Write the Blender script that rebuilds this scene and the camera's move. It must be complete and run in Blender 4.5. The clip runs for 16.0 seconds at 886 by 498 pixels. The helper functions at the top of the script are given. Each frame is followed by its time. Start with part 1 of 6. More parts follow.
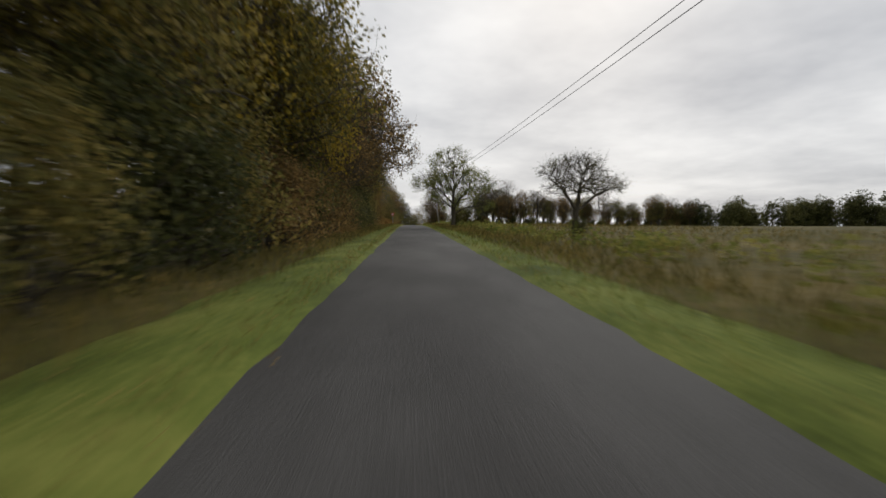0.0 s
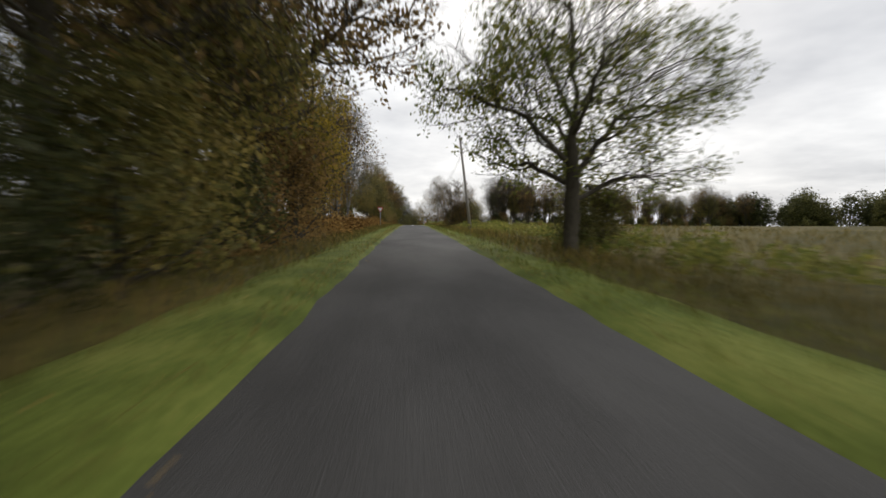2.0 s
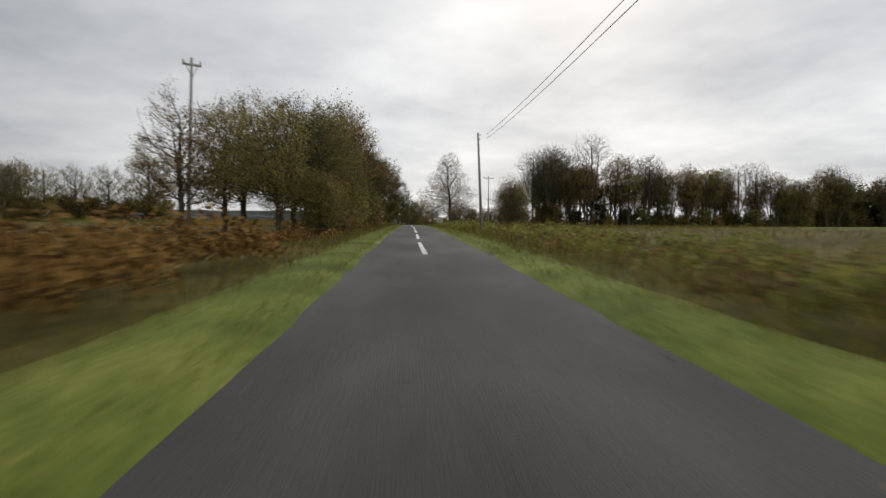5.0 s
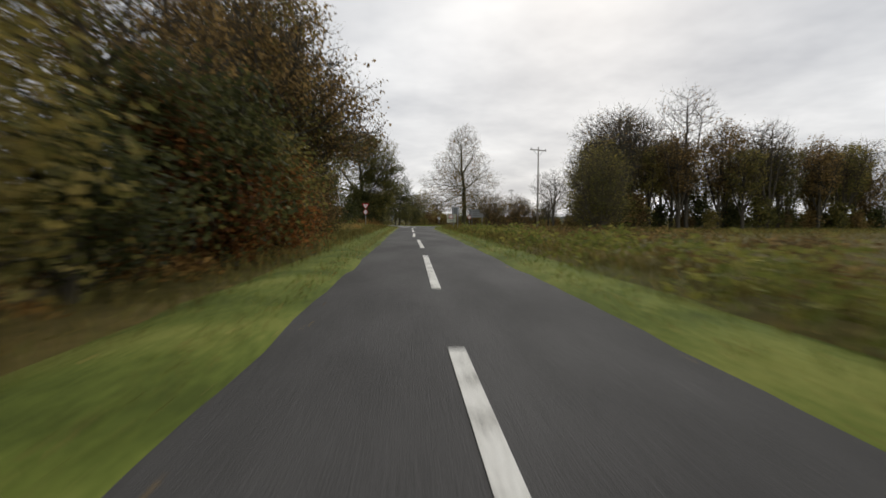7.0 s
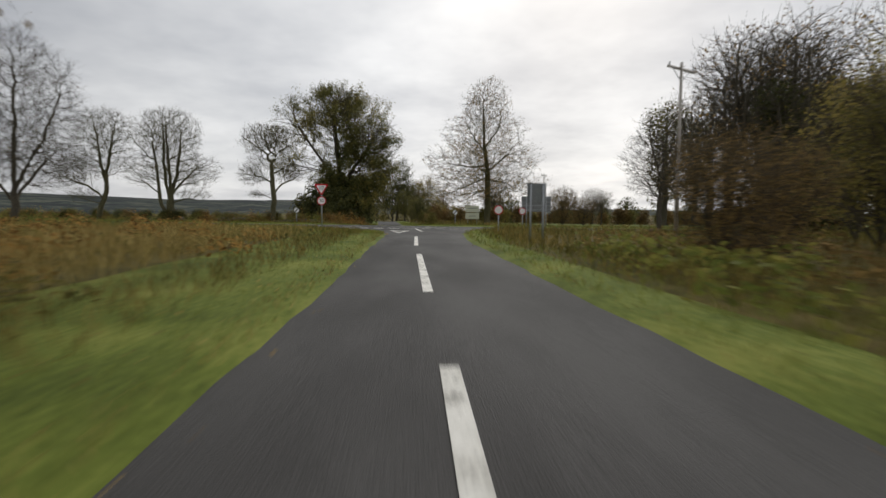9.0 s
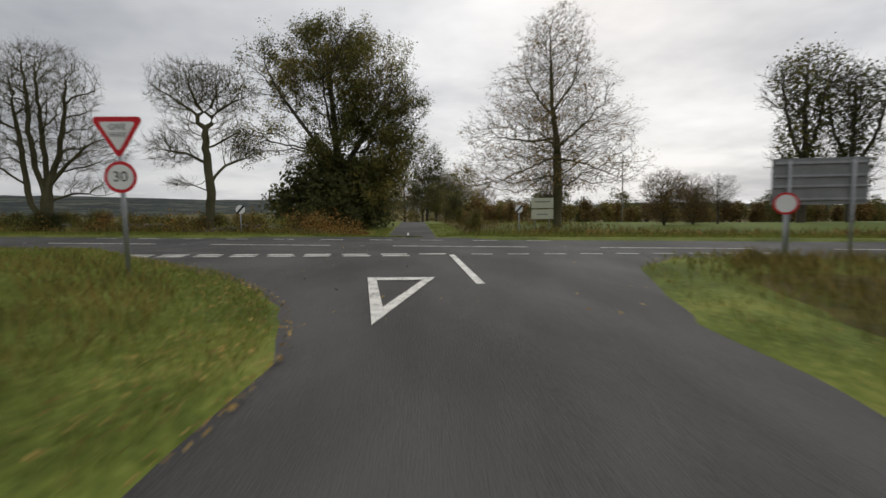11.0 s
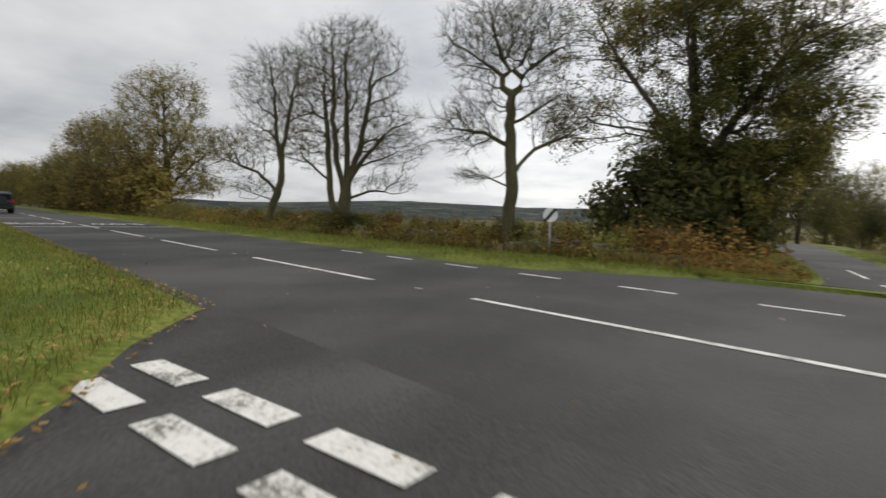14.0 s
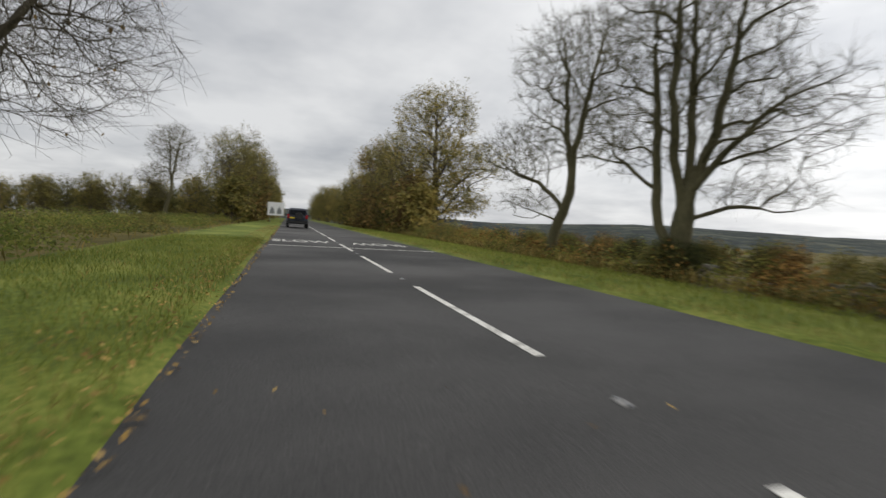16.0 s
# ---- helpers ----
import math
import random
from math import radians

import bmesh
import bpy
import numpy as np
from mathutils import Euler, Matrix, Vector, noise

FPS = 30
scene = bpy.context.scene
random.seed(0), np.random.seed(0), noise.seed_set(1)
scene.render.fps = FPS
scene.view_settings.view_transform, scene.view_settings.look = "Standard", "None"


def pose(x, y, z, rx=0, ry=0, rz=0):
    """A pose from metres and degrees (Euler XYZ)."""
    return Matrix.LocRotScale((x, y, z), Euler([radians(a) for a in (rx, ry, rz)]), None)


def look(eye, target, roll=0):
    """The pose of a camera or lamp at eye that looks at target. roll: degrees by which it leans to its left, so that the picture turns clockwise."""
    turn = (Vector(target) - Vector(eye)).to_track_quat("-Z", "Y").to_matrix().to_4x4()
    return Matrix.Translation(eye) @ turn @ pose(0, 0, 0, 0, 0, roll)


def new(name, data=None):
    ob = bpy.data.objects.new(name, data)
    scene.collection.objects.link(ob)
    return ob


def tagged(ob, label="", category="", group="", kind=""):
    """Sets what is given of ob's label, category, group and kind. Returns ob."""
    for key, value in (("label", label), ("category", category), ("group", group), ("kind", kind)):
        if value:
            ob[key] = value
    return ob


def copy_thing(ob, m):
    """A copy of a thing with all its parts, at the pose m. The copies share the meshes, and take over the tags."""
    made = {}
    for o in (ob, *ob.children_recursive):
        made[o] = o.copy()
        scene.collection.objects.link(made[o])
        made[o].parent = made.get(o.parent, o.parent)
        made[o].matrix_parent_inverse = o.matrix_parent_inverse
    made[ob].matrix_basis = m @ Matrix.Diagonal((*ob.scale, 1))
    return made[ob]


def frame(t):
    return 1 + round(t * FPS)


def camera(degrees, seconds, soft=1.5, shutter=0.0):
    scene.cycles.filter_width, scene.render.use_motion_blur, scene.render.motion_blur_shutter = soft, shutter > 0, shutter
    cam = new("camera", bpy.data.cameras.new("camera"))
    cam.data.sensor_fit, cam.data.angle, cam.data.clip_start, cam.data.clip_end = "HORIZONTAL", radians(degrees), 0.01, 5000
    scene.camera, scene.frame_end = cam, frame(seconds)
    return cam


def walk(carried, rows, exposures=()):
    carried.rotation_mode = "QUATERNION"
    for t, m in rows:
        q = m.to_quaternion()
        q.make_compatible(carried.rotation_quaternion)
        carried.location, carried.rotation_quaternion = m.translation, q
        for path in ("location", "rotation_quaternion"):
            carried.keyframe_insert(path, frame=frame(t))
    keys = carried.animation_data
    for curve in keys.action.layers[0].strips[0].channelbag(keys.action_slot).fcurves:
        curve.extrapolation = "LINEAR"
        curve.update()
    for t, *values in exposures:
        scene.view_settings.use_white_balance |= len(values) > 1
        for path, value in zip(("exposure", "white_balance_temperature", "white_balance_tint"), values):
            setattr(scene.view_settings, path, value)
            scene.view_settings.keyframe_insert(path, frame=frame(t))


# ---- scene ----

# ---------------------------------------------------------------- the place in numbers
# The lane runs along +y to a crossroads near the origin; the main road crosses there.
MAIN = Vector((-3.23, 12.9))          # a point of the main road's centre line
WEST = Vector((-0.989, 0.148))        # along the main road
NORTH = Vector((0.148, 0.989))        # across it
LANE_X = 0.50                         # the lane's centre line
EYE_H = 1.10


def smooth(a, b, v):
    v = np.clip((np.asarray(v, float) - a) / (b - a), 0.0, 1.0)
    return v * v * (3 - 2 * v)


def land(x, y):
    """Height of the ground: a gentle crest at the crossroads, a valley to the north."""
    x, y = np.asarray(x, float), np.asarray(y, float)
    m = (x - MAIN.x) * WEST.x + (y - MAIN.y) * WEST.y
    n = (x - MAIN.x) * NORTH.x + (y - MAIN.y) * NORTH.y
    south = np.clip(-y, 0, 400)
    z = -south ** 2 / 8800
    z = z + 0.012 * np.clip(m, -40, 170) * smooth(-60, -3, n)
    z = z - 0.5 * smooth(4, 13, n) - 0.035 * np.clip(n - 42, 0, 320) * smooth(42, 70, n)
    z = z + 9 * smooth(420, 1000, n)
    return z


def gz(x, y):
    return float(land(x, y))


def on_main(m, n):
    p = MAIN + WEST * m + NORTH * n
    return p.x, p.y


# ---------------------------------------------------------------- camera
cam = camera(85.0, 16.0, shutter=0.42)
LANE_RUN = [(0.0, -173.0), (0.5, -164.2), (1.0, -155.4), (1.5, -146.6), (2.0, -137.8), (2.5, -129.0),
            (3.0, -120.3), (3.5, -111.6), (4.0, -103.0), (4.5, -94.3), (5.0, -85.7), (5.5, -77.1), (6.0, -68.5),
            (6.5, -60.0), (7.0, -51.8), (7.5, -44.1), (8.0, -36.9), (8.5, -30.2), (9.0, -23.7), (9.5, -17.6), (10.0, -12.2)]
DIP = {8.5: 0.2, 9.0: 0.42, 9.5: 0.45, 10.0: 0.35}
PATH = []
for t, y in LANE_RUN:
    slope = math.degrees(math.atan(max(0.0, -y) / 4400))
    PATH.append((t, 0.05, y, gz(0.05, y) + EYE_H, -3.9, -4.1 + slope - DIP.get(t, 0.0), 0.0))
PATH += [
    (10.5, 0.15, -7.2, 1.10, -3.0, -4.3, -0.3),
    (11.0, 0.20, -2.9, 1.11, 0.2, -4.6, -0.9),
    (11.5, 0.05, 0.07, 1.13, 3.32, -4.79, -1.3),
    (12.0, -0.65, 2.60, 1.13, 8.59, -4.38, -0.7),
    (12.5, -1.60, 4.58, 1.11, 14.11, -4.05, 0.3),
    (13.0, -2.38, 5.94, 1.11, 20.83, -4.03, 0.9),
    (13.5, -3.31, 7.05, 1.11, 27.61, -3.91, 1.0),
    (14.0, -4.45, 8.13, 1.12, 35.13, -3.64, 1.4),
    (14.5, -5.86, 9.04, 1.14, 41.55, -3.03, 1.9),
    (15.0, -7.64, 10.01, 1.16, 48.51, -2.40, 3.0),
    (15.5, -10.20, 11.20, 1.18, 56.25, -2.36, 3.0),
    (16.0, -12.91, 12.20, 1.20, 63.57, -2.20, 3.4),
]
walk(cam, [(t, pose(x, y, z, 90 + pitch, 0, yaw) @ pose(0, 0, 0, 0, 0, roll)) for t, x, y, z, yaw, pitch, roll in PATH],
     exposures=[(0.0, -0.22), (1.5, -0.06), (2.0, 0.08), (2.5, -0.12), (3.0, 0.10), (3.5, 0.12), (4.0, -0.04), (6.5, -0.12), (9.0, -0.05), (11.5, -0.12), (12.0, -0.08), (13.0, 0.18), (14.0, 0.30), (15.0, 0.34), (16.0, 0.38)])

# ---------------------------------------------------------------- light: an overcast afternoon
SUN_EL, SUN_AZ = 32.0, 20.0           # degrees; azimuth clockwise from +y
world = bpy.data.worlds.new("world")
scene.world = world
world.use_nodes = True
wn, wl = world.node_tree.nodes, world.node_tree.links
wn.clear()
w_out = wn.new("ShaderNodeOutputWorld")
w_bg = wn.new("ShaderNodeBackground")
w_sky = wn.new("ShaderNodeTexSky")
w_sky.sky_type = "NISHITA"
w_sky.sun_disc = False
w_sky.sun_elevation = radians(SUN_EL)
w_sky.sun_rotation = radians(SUN_AZ)
w_sky.dust_density = 3.0
w_tc = wn.new("ShaderNodeTexCoord")
w_xyz = wn.new("ShaderNodeSeparateXYZ")
w_lift = wn.new("ShaderNodeMath")          # a flat layer of cloud, its streaks closing up towards the horizon
w_lift.inputs[1].default_value = 0.16
w_px, w_py = wn.new("ShaderNodeMath"), wn.new("ShaderNodeMath")
w_px.operation = w_py.operation = "DIVIDE"
w_flat = wn.new("ShaderNodeCombineXYZ")
w_noise = wn.new("ShaderNodeTexNoise")
w_noise.inputs["Scale"].default_value = 0.85
w_noise.inputs["Detail"].default_value = 5
w_noise.inputs["Roughness"].default_value = 0.55
w_ramp = wn.new("ShaderNodeValToRGB")
w_ramp.color_ramp.elements[0].position = 0.30
w_ramp.color_ramp.elements[0].color = (0.54, 0.56, 0.60, 1)
w_ramp.color_ramp.elements[1].position = 0.62
w_ramp.color_ramp.elements[1].color = (0.98, 0.985, 0.99, 1)
w_sep = wn.new("ShaderNodeSeparateXYZ")
w_side = wn.new("ShaderNodeMapRange")      # brighter towards the hidden sun, greyer to the west
w_side.inputs["From Min"].default_value = -0.95
w_side.inputs["From Max"].default_value = -0.05
w_side.inputs["To Min"].default_value = 0.60
w_side.inputs["To Max"].default_value = 1.0
w_mul = wn.new("ShaderNodeMixRGB")
w_mul.blend_type = "MULTIPLY"
w_mul.inputs["Fac"].default_value = 1.0
w_mix = wn.new("ShaderNodeMixRGB")
w_mix.inputs["Fac"].default_value = 0.93
w_dim = wn.new("ShaderNodeMixRGB")
w_dim.blend_type = "MULTIPLY"
w_dim.inputs["Fac"].default_value = 1.0
w_dim.inputs["Color2"].default_value = (0.10, 0.10, 0.10, 1)
wl.new(w_tc.outputs["Generated"], w_xyz.inputs["Vector"])
wl.new(w_xyz.outputs["Z"], w_lift.inputs[0])
for axis, node in (("X", w_px), ("Y", w_py)):
    wl.new(w_xyz.outputs[axis], node.inputs[0])
    wl.new(w_lift.outputs[0], node.inputs[1])
    wl.new(node.outputs[0], w_flat.inputs[axis])
wl.new(w_flat.outputs["Vector"], w_noise.inputs["Vector"])
wl.new(w_noise.outputs["Fac"], w_ramp.inputs["Fac"])
wl.new(w_tc.outputs["Generated"], w_sep.inputs["Vector"])
wl.new(w_sep.outputs["X"], w_side.inputs["Value"])
wl.new(w_ramp.outputs["Color"], w_mul.inputs["Color1"])
wl.new(w_side.outputs["Result"], w_mul.inputs["Color2"])
wl.new(w_sky.outputs["Color"], w_dim.inputs["Color1"])
wl.new(w_dim.outputs["Color"], w_mix.inputs["Color1"])
wl.new(w_mul.outputs["Color"], w_mix.inputs["Color2"])
wl.new(w_mix.outputs["Color"], w_bg.inputs["Color"])
wl.new(w_bg.outputs["Background"], w_out.inputs["Surface"])
w_bg.inputs["Strength"].default_value = 1.0
sun = new("sun", bpy.data.lights.new("sun", "SUN"))
sun.data.energy = 0.9
sun.data.angle = radians(25)
sun.data.color = (1.0, 0.96, 0.90)
sun_dir = Vector((math.sin(radians(SUN_AZ)) * math.cos(radians(SUN_EL)), math.cos(radians(SUN_AZ)) * math.cos(radians(SUN_EL)), math.sin(radians(SUN_EL))))
sun.matrix_world = look((0, 0, 60), Vector((0, 0, 60)) - sun_dir)


# ---------------------------------------------------------------- materials
def material(name, dark, light, scale=3.0, fine=40.0, rough=0.85, bump=0.3, mid=None, island=0.0, metal=0.0, leaf=False, stretch=None, spec=0.15, lo=0.30, hi=0.70):
    """Two scales of noise between colours, with relief; island: how far separate pieces differ."""
    m = bpy.data.materials.new(name)
    m.use_nodes = True
    n, l = m.node_tree.nodes, m.node_tree.links
    b = n["Principled BSDF"]
    b.inputs["Roughness"].default_value = rough
    b.inputs["Metallic"].default_value = metal
    if spec is not None:
        b.inputs["Specular IOR Level"].default_value = spec
    tc = n.new("ShaderNodeTexCoord")
    src = tc.outputs["Object"]
    if stretch:
        mp = n.new("ShaderNodeMapping")
        mp.inputs["Scale"].default_value = stretch
        l.new(src, mp.inputs["Vector"])
        src = mp.outputs["Vector"]
    big, small = n.new("ShaderNodeTexNoise"), n.new("ShaderNodeTexNoise")
    big.inputs["Scale"].default_value, small.inputs["Scale"].default_value = scale, fine
    big.inputs["Detail"].default_value, small.inputs["Detail"].default_value = 5, 4
    l.new(src, big.inputs["Vector"])
    l.new(src, small.inputs["Vector"])
    mixf = n.new("ShaderNodeMath")
    mixf.operation = "MULTIPLY_ADD"
    l.new(small.outputs["Fac"], mixf.inputs[0])
    mixf.inputs[1].default_value = 0.45
    half = n.new("ShaderNodeMath")
    half.operation = "MULTIPLY"
    half.inputs[1].default_value = 0.55
    l.new(big.outputs["Fac"], half.inputs[0])
    l.new(half.outputs[0], mixf.inputs[2])
    fac = mixf.outputs[0]
    if island:
        geo = n.new("ShaderNodeNewGeometry")
        inf = n.new("ShaderNodeObjectInfo")
        add = n.new("ShaderNodeMath")
        add.operation = "MULTIPLY_ADD"
        l.new(geo.outputs["Random Per Island"], add.inputs[0])
        add.inputs[1].default_value = island
        sub = n.new("ShaderNodeMath")
        sub.operation = "ADD"
        sub.inputs[1].default_value = -island / 2
        l.new(fac, sub.inputs[0])
        l.new(sub.outputs[0], add.inputs[2])
        add2 = n.new("ShaderNodeMath")
        add2.operation = "MULTIPLY_ADD"
        l.new(inf.outputs["Random"], add2.inputs[0])
        add2.inputs[1].default_value = 0.22
        sub2 = n.new("ShaderNodeMath")
        sub2.operation = "ADD"
        sub2.inputs[1].default_value = -0.11
        l.new(add.outputs[0], sub2.inputs[0])
        l.new(sub2.outputs[0], add2.inputs[2])
        fac = add2.outputs[0]
    ramp = n.new("ShaderNodeValToRGB")
    ramp.color_ramp.elements[0].position, ramp.color_ramp.elements[1].position = lo, hi
    ramp.color_ramp.elements[0].color = (*dark, 1)
    ramp.color_ramp.elements[1].color = (*light, 1)
    if mid:
        e = ramp.color_ramp.elements.new((lo + hi) / 2)
        e.color = (*mid, 1)
    l.new(fac, ramp.inputs["Fac"])
    l.new(ramp.outputs["Color"], b.inputs["Base Color"])
    if bump:
        bp = n.new("ShaderNodeBump")
        bp.inputs["Strength"].default_value = bump
        bp.inputs["Distance"].default_value = 0.02
        l.new(small.outputs["Fac"], bp.inputs["Height"])
        l.new(bp.outputs["Normal"], b.inputs["Normal"])
    if leaf:
        tr = n.new("ShaderNodeBsdfTranslucent")
        mx = n.new("ShaderNodeMixShader")
        mx.inputs["Fac"].default_value = 0.48
        l.new(ramp.outputs["Color"], tr.inputs["Color"])
        l.new(b.outputs["BSDF"], mx.inputs[1])
        l.new(tr.outputs["BSDF"], mx.inputs[2])
        l.new(mx.outputs["Shader"], n["Material Output"].inputs["Surface"])
    return m


M_FIELD = material("rough_grassland", (0.054, 0.049, 0.014), (0.150, 0.112, 0.036), 0.12, 2.2, 0.95, 0.6, mid=(0.094, 0.079, 0.021), lo=0.38, hi=0.62)
M_VERGE = material("verge_grass", (0.066, 0.086, 0.015), (0.218, 0.230, 0.052), 0.6, 14, 0.95, 0.6, mid=(0.122, 0.153, 0.026), lo=0.38, hi=0.62)
M_TARMAC = material("tarmac", (0.046, 0.045, 0.044), (0.102, 0.098, 0.095), 0.45, 110, 0.78, 0.5, stretch=(0.8, 0.6, 1), mid=(0.069, 0.067, 0.064), lo=0.41, hi=0.59)
M_LANE = material("lane_tarmac", (0.044, 0.042, 0.040), (0.100, 0.096, 0.092), 0.7, 110, 0.78, 0.5, stretch=(0.9, 0.30, 1), mid=(0.070, 0.067, 0.064), lo=0.40, hi=0.60)
M_PAINT = material("road_paint", (0.20, 0.19, 0.17), (0.78, 0.76, 0.70), 3.5, 28, 0.6, 0.3, mid=(0.62, 0.60, 0.54), lo=0.36, hi=0.56)
M_BARK = material("bark", (0.045, 0.038, 0.028), (0.13, 0.115, 0.085), 2.0, 18, 0.95, 0.6, stretch=(1, 1, 0.3))
M_BARK_MOSS = material("mossy_bark", (0.05, 0.048, 0.025), (0.14, 0.125, 0.07), 2.0, 18, 0.95, 0.6, stretch=(1, 1, 0.3))
M_BIRCH = material("birch_bark", (0.070, 0.063, 0.056), (0.294, 0.280, 0.252), 1.5, 8, 0.85, 0.4, stretch=(0.6, 0.6, 2.5))
M_LEAF_OLIVE = material("olive_leaves", (0.085, 0.085, 0.028), (0.370, 0.285, 0.085), 0.35, 3, 0.7, 0, mid=(0.185, 0.166, 0.048), island=0.26, leaf=True)
M_LEAF_DARK = material("dark_leaves", (0.042, 0.050, 0.018), (0.195, 0.178, 0.054), 0.35, 3, 0.65, 0, mid=(0.088, 0.093, 0.032), island=0.26, leaf=True)
M_LEAF_OAK = material("old_oak_leaves", (0.078, 0.086, 0.028), (0.460, 0.340, 0.092), 0.16, 1.2, 0.7, 0, mid=(0.220, 0.196, 0.056), island=0.22, leaf=True, lo=0.34, hi=0.66)
M_LEAF_GREEN = material("green_leaves", (0.088, 0.116, 0.026), (0.355, 0.320, 0.080), 0.35, 3, 0.7, 0, mid=(0.180, 0.200, 0.046), island=0.26, leaf=True)
M_LEAF_BROWN = material("brown_leaves", (0.108, 0.072, 0.031), (0.375, 0.242, 0.088), 0.35, 3, 0.8, 0, mid=(0.208, 0.142, 0.055), island=0.4, leaf=True)
M_LEAF_GOLD = material("golden_leaves", (0.151, 0.126, 0.020), (0.470, 0.336, 0.050), 0.35, 3, 0.75, 0, mid=(0.269, 0.210, 0.034), island=0.4, leaf=True)
M_BRACKEN = material("bracken", (0.09, 0.050, 0.017), (0.45, 0.272, 0.086), 0.4, 4, 0.9, 0, mid=(0.25, 0.142, 0.042), island=0.5, leaf=True)
M_LEAF_RUST = material("rust_leaves", (0.095, 0.038, 0.013), (0.40, 0.170, 0.050), 0.35, 3, 0.8, 0, mid=(0.22, 0.092, 0.027), island=0.4, leaf=True)
M_GOLDGRASS = material("golden_dead_grass", (0.17, 0.130, 0.042), (0.52, 0.40, 0.16), 0.3, 4, 0.9, 0, mid=(0.34, 0.255, 0.088), island=0.4, leaf=True)
M_LITTER = material("fallen_leaves", (0.12, 0.07, 0.02), (0.42, 0.28, 0.09), 0.6, 6, 0.85, 0, mid=(0.27, 0.17, 0.05), island=0.5)
M_GRASS = material("grass_blades", (0.074, 0.096, 0.018), (0.265, 0.276, 0.064), 0.5, 5, 0.85, 0, mid=(0.142, 0.178, 0.034), island=0.4, leaf=True)
M_DRYGRASS = material("dry_grass_blades", (0.080, 0.070, 0.018), (0.290, 0.208, 0.064), 0.3, 4, 0.9, 0, mid=(0.152, 0.130, 0.040), island=0.4, leaf=True)
M_POLE = material("weathered_wood", (0.19, 0.17, 0.15), (0.42, 0.39, 0.35), 2, 30, 0.9, 0.4, stretch=(1, 1, 0.15))
M_STONE = material("gritstone", (0.09, 0.085, 0.075), (0.27, 0.25, 0.21), 1.5, 16, 0.95, 0.7, mid=(0.16, 0.15, 0.125), island=0.3)
M_PASTURE = material("pasture_grass", (0.07, 0.10, 0.018), (0.17, 0.20, 0.04), 0.05, 1.5, 0.95, 0.4, mid=(0.11, 0.145, 0.026))
M_STUD = material("stud_metal", (0.10, 0.10, 0.10), (0.34, 0.33, 0.31), 6, 40, 0.6, 0.3)
M_GREY = material("galvanised_steel", (0.24, 0.25, 0.26), (0.40, 0.41, 0.42), 3, 40, 0.5, 0.1, metal=0.7)
M_SIGNBACK = material("sign_back", (0.16, 0.17, 0.17), (0.26, 0.27, 0.27), 3, 30, 0.6, 0.1)
M_WHITE = material("sign_white", (0.66, 0.66, 0.65), (0.82, 0.82, 0.81), 3, 20, 0.4, 0)
M_CREAM = material("sign_cream", (0.42, 0.42, 0.32), (0.56, 0.56, 0.44), 3, 20, 0.5, 0)
M_RED = material("sign_red", (0.50, 0.018, 0.025), (0.62, 0.03, 0.04), 3, 20, 0.4, 0)
M_BLACK = material("black_paint", (0.012, 0.012, 0.012), (0.03, 0.03, 0.03), 3, 20, 0.5, 0)
M_HILL = material("far_hill", (0.011, 0.017, 0.018), (0.082, 0.088, 0.060), 0.010, 0.05, 1.0, 0, mid=(0.026, 0.034, 0.030), lo=0.42, hi=0.60)


# ---------------------------------------------------------------- builders
def mesh_object(name, verts, faces, mat, parent=None, label="", shade=False):
    me = bpy.data.meshes.new(name)
    me.from_pydata([tuple(v) for v in verts], [], faces)
    me.materials.append(mat)
    if shade:
        me.polygons.foreach_set("use_smooth", [True] * len(me.polygons))
    ob = new(name, me)
    if parent is not None:
        ob.parent = parent
    if label:
        tagged(ob, label)
    return ob


def part(name, bm, mat, parent, label="", shade=False):
    me = bpy.data.meshes.new(name)
    bm.to_mesh(me)
    bm.free()
    me.materials.append(mat)
    if shade:
        me.polygons.foreach_set("use_smooth", [True] * len(me.polygons))
    ob = new(name, me)
    if parent is not None:
        ob.parent = parent
    if label:
        tagged(ob, label)
    return ob


def quads_mesh(name, corners, mat, parent=None):
    """corners: array (n, 4, 3), one loose quad each."""
    n = len(corners)
    me = bpy.data.meshes.new(name)
    me.vertices.add(4 * n)
    me.vertices.foreach_set("co", np.asarray(corners, np.float32).reshape(-1))
    me.loops.add(4 * n)
    me.loops.foreach_set("vertex_index", np.arange(4 * n, dtype=np.int32))
    me.polygons.add(n)
    me.polygons.foreach_set("loop_start", np.arange(0, 4 * n, 4, dtype=np.int32))
    me.materials.append(mat)
    me.update(calc_edges=True)
    me.validate()
    ob = new(name, me)
    if parent is not None:
        ob.parent = parent
    return ob


def strip(name, rows, mat, label="", kind="structure", parent=None):
    """A sheet from rows of equal numbers of points."""
    verts = [p for row in rows for p in row]
    k = len(rows[0])
    faces = [(i * k + j, i * k + j + 1, (i + 1) * k + j + 1, (i + 1) * k + j) for i in range(len(rows) - 1) for j in range(k - 1)]
    ob = mesh_object(name, verts, faces, mat, parent, shade=True)
    if parent is None:
        tagged(ob, label, name.split("_")[0], kind=kind)
    return ob


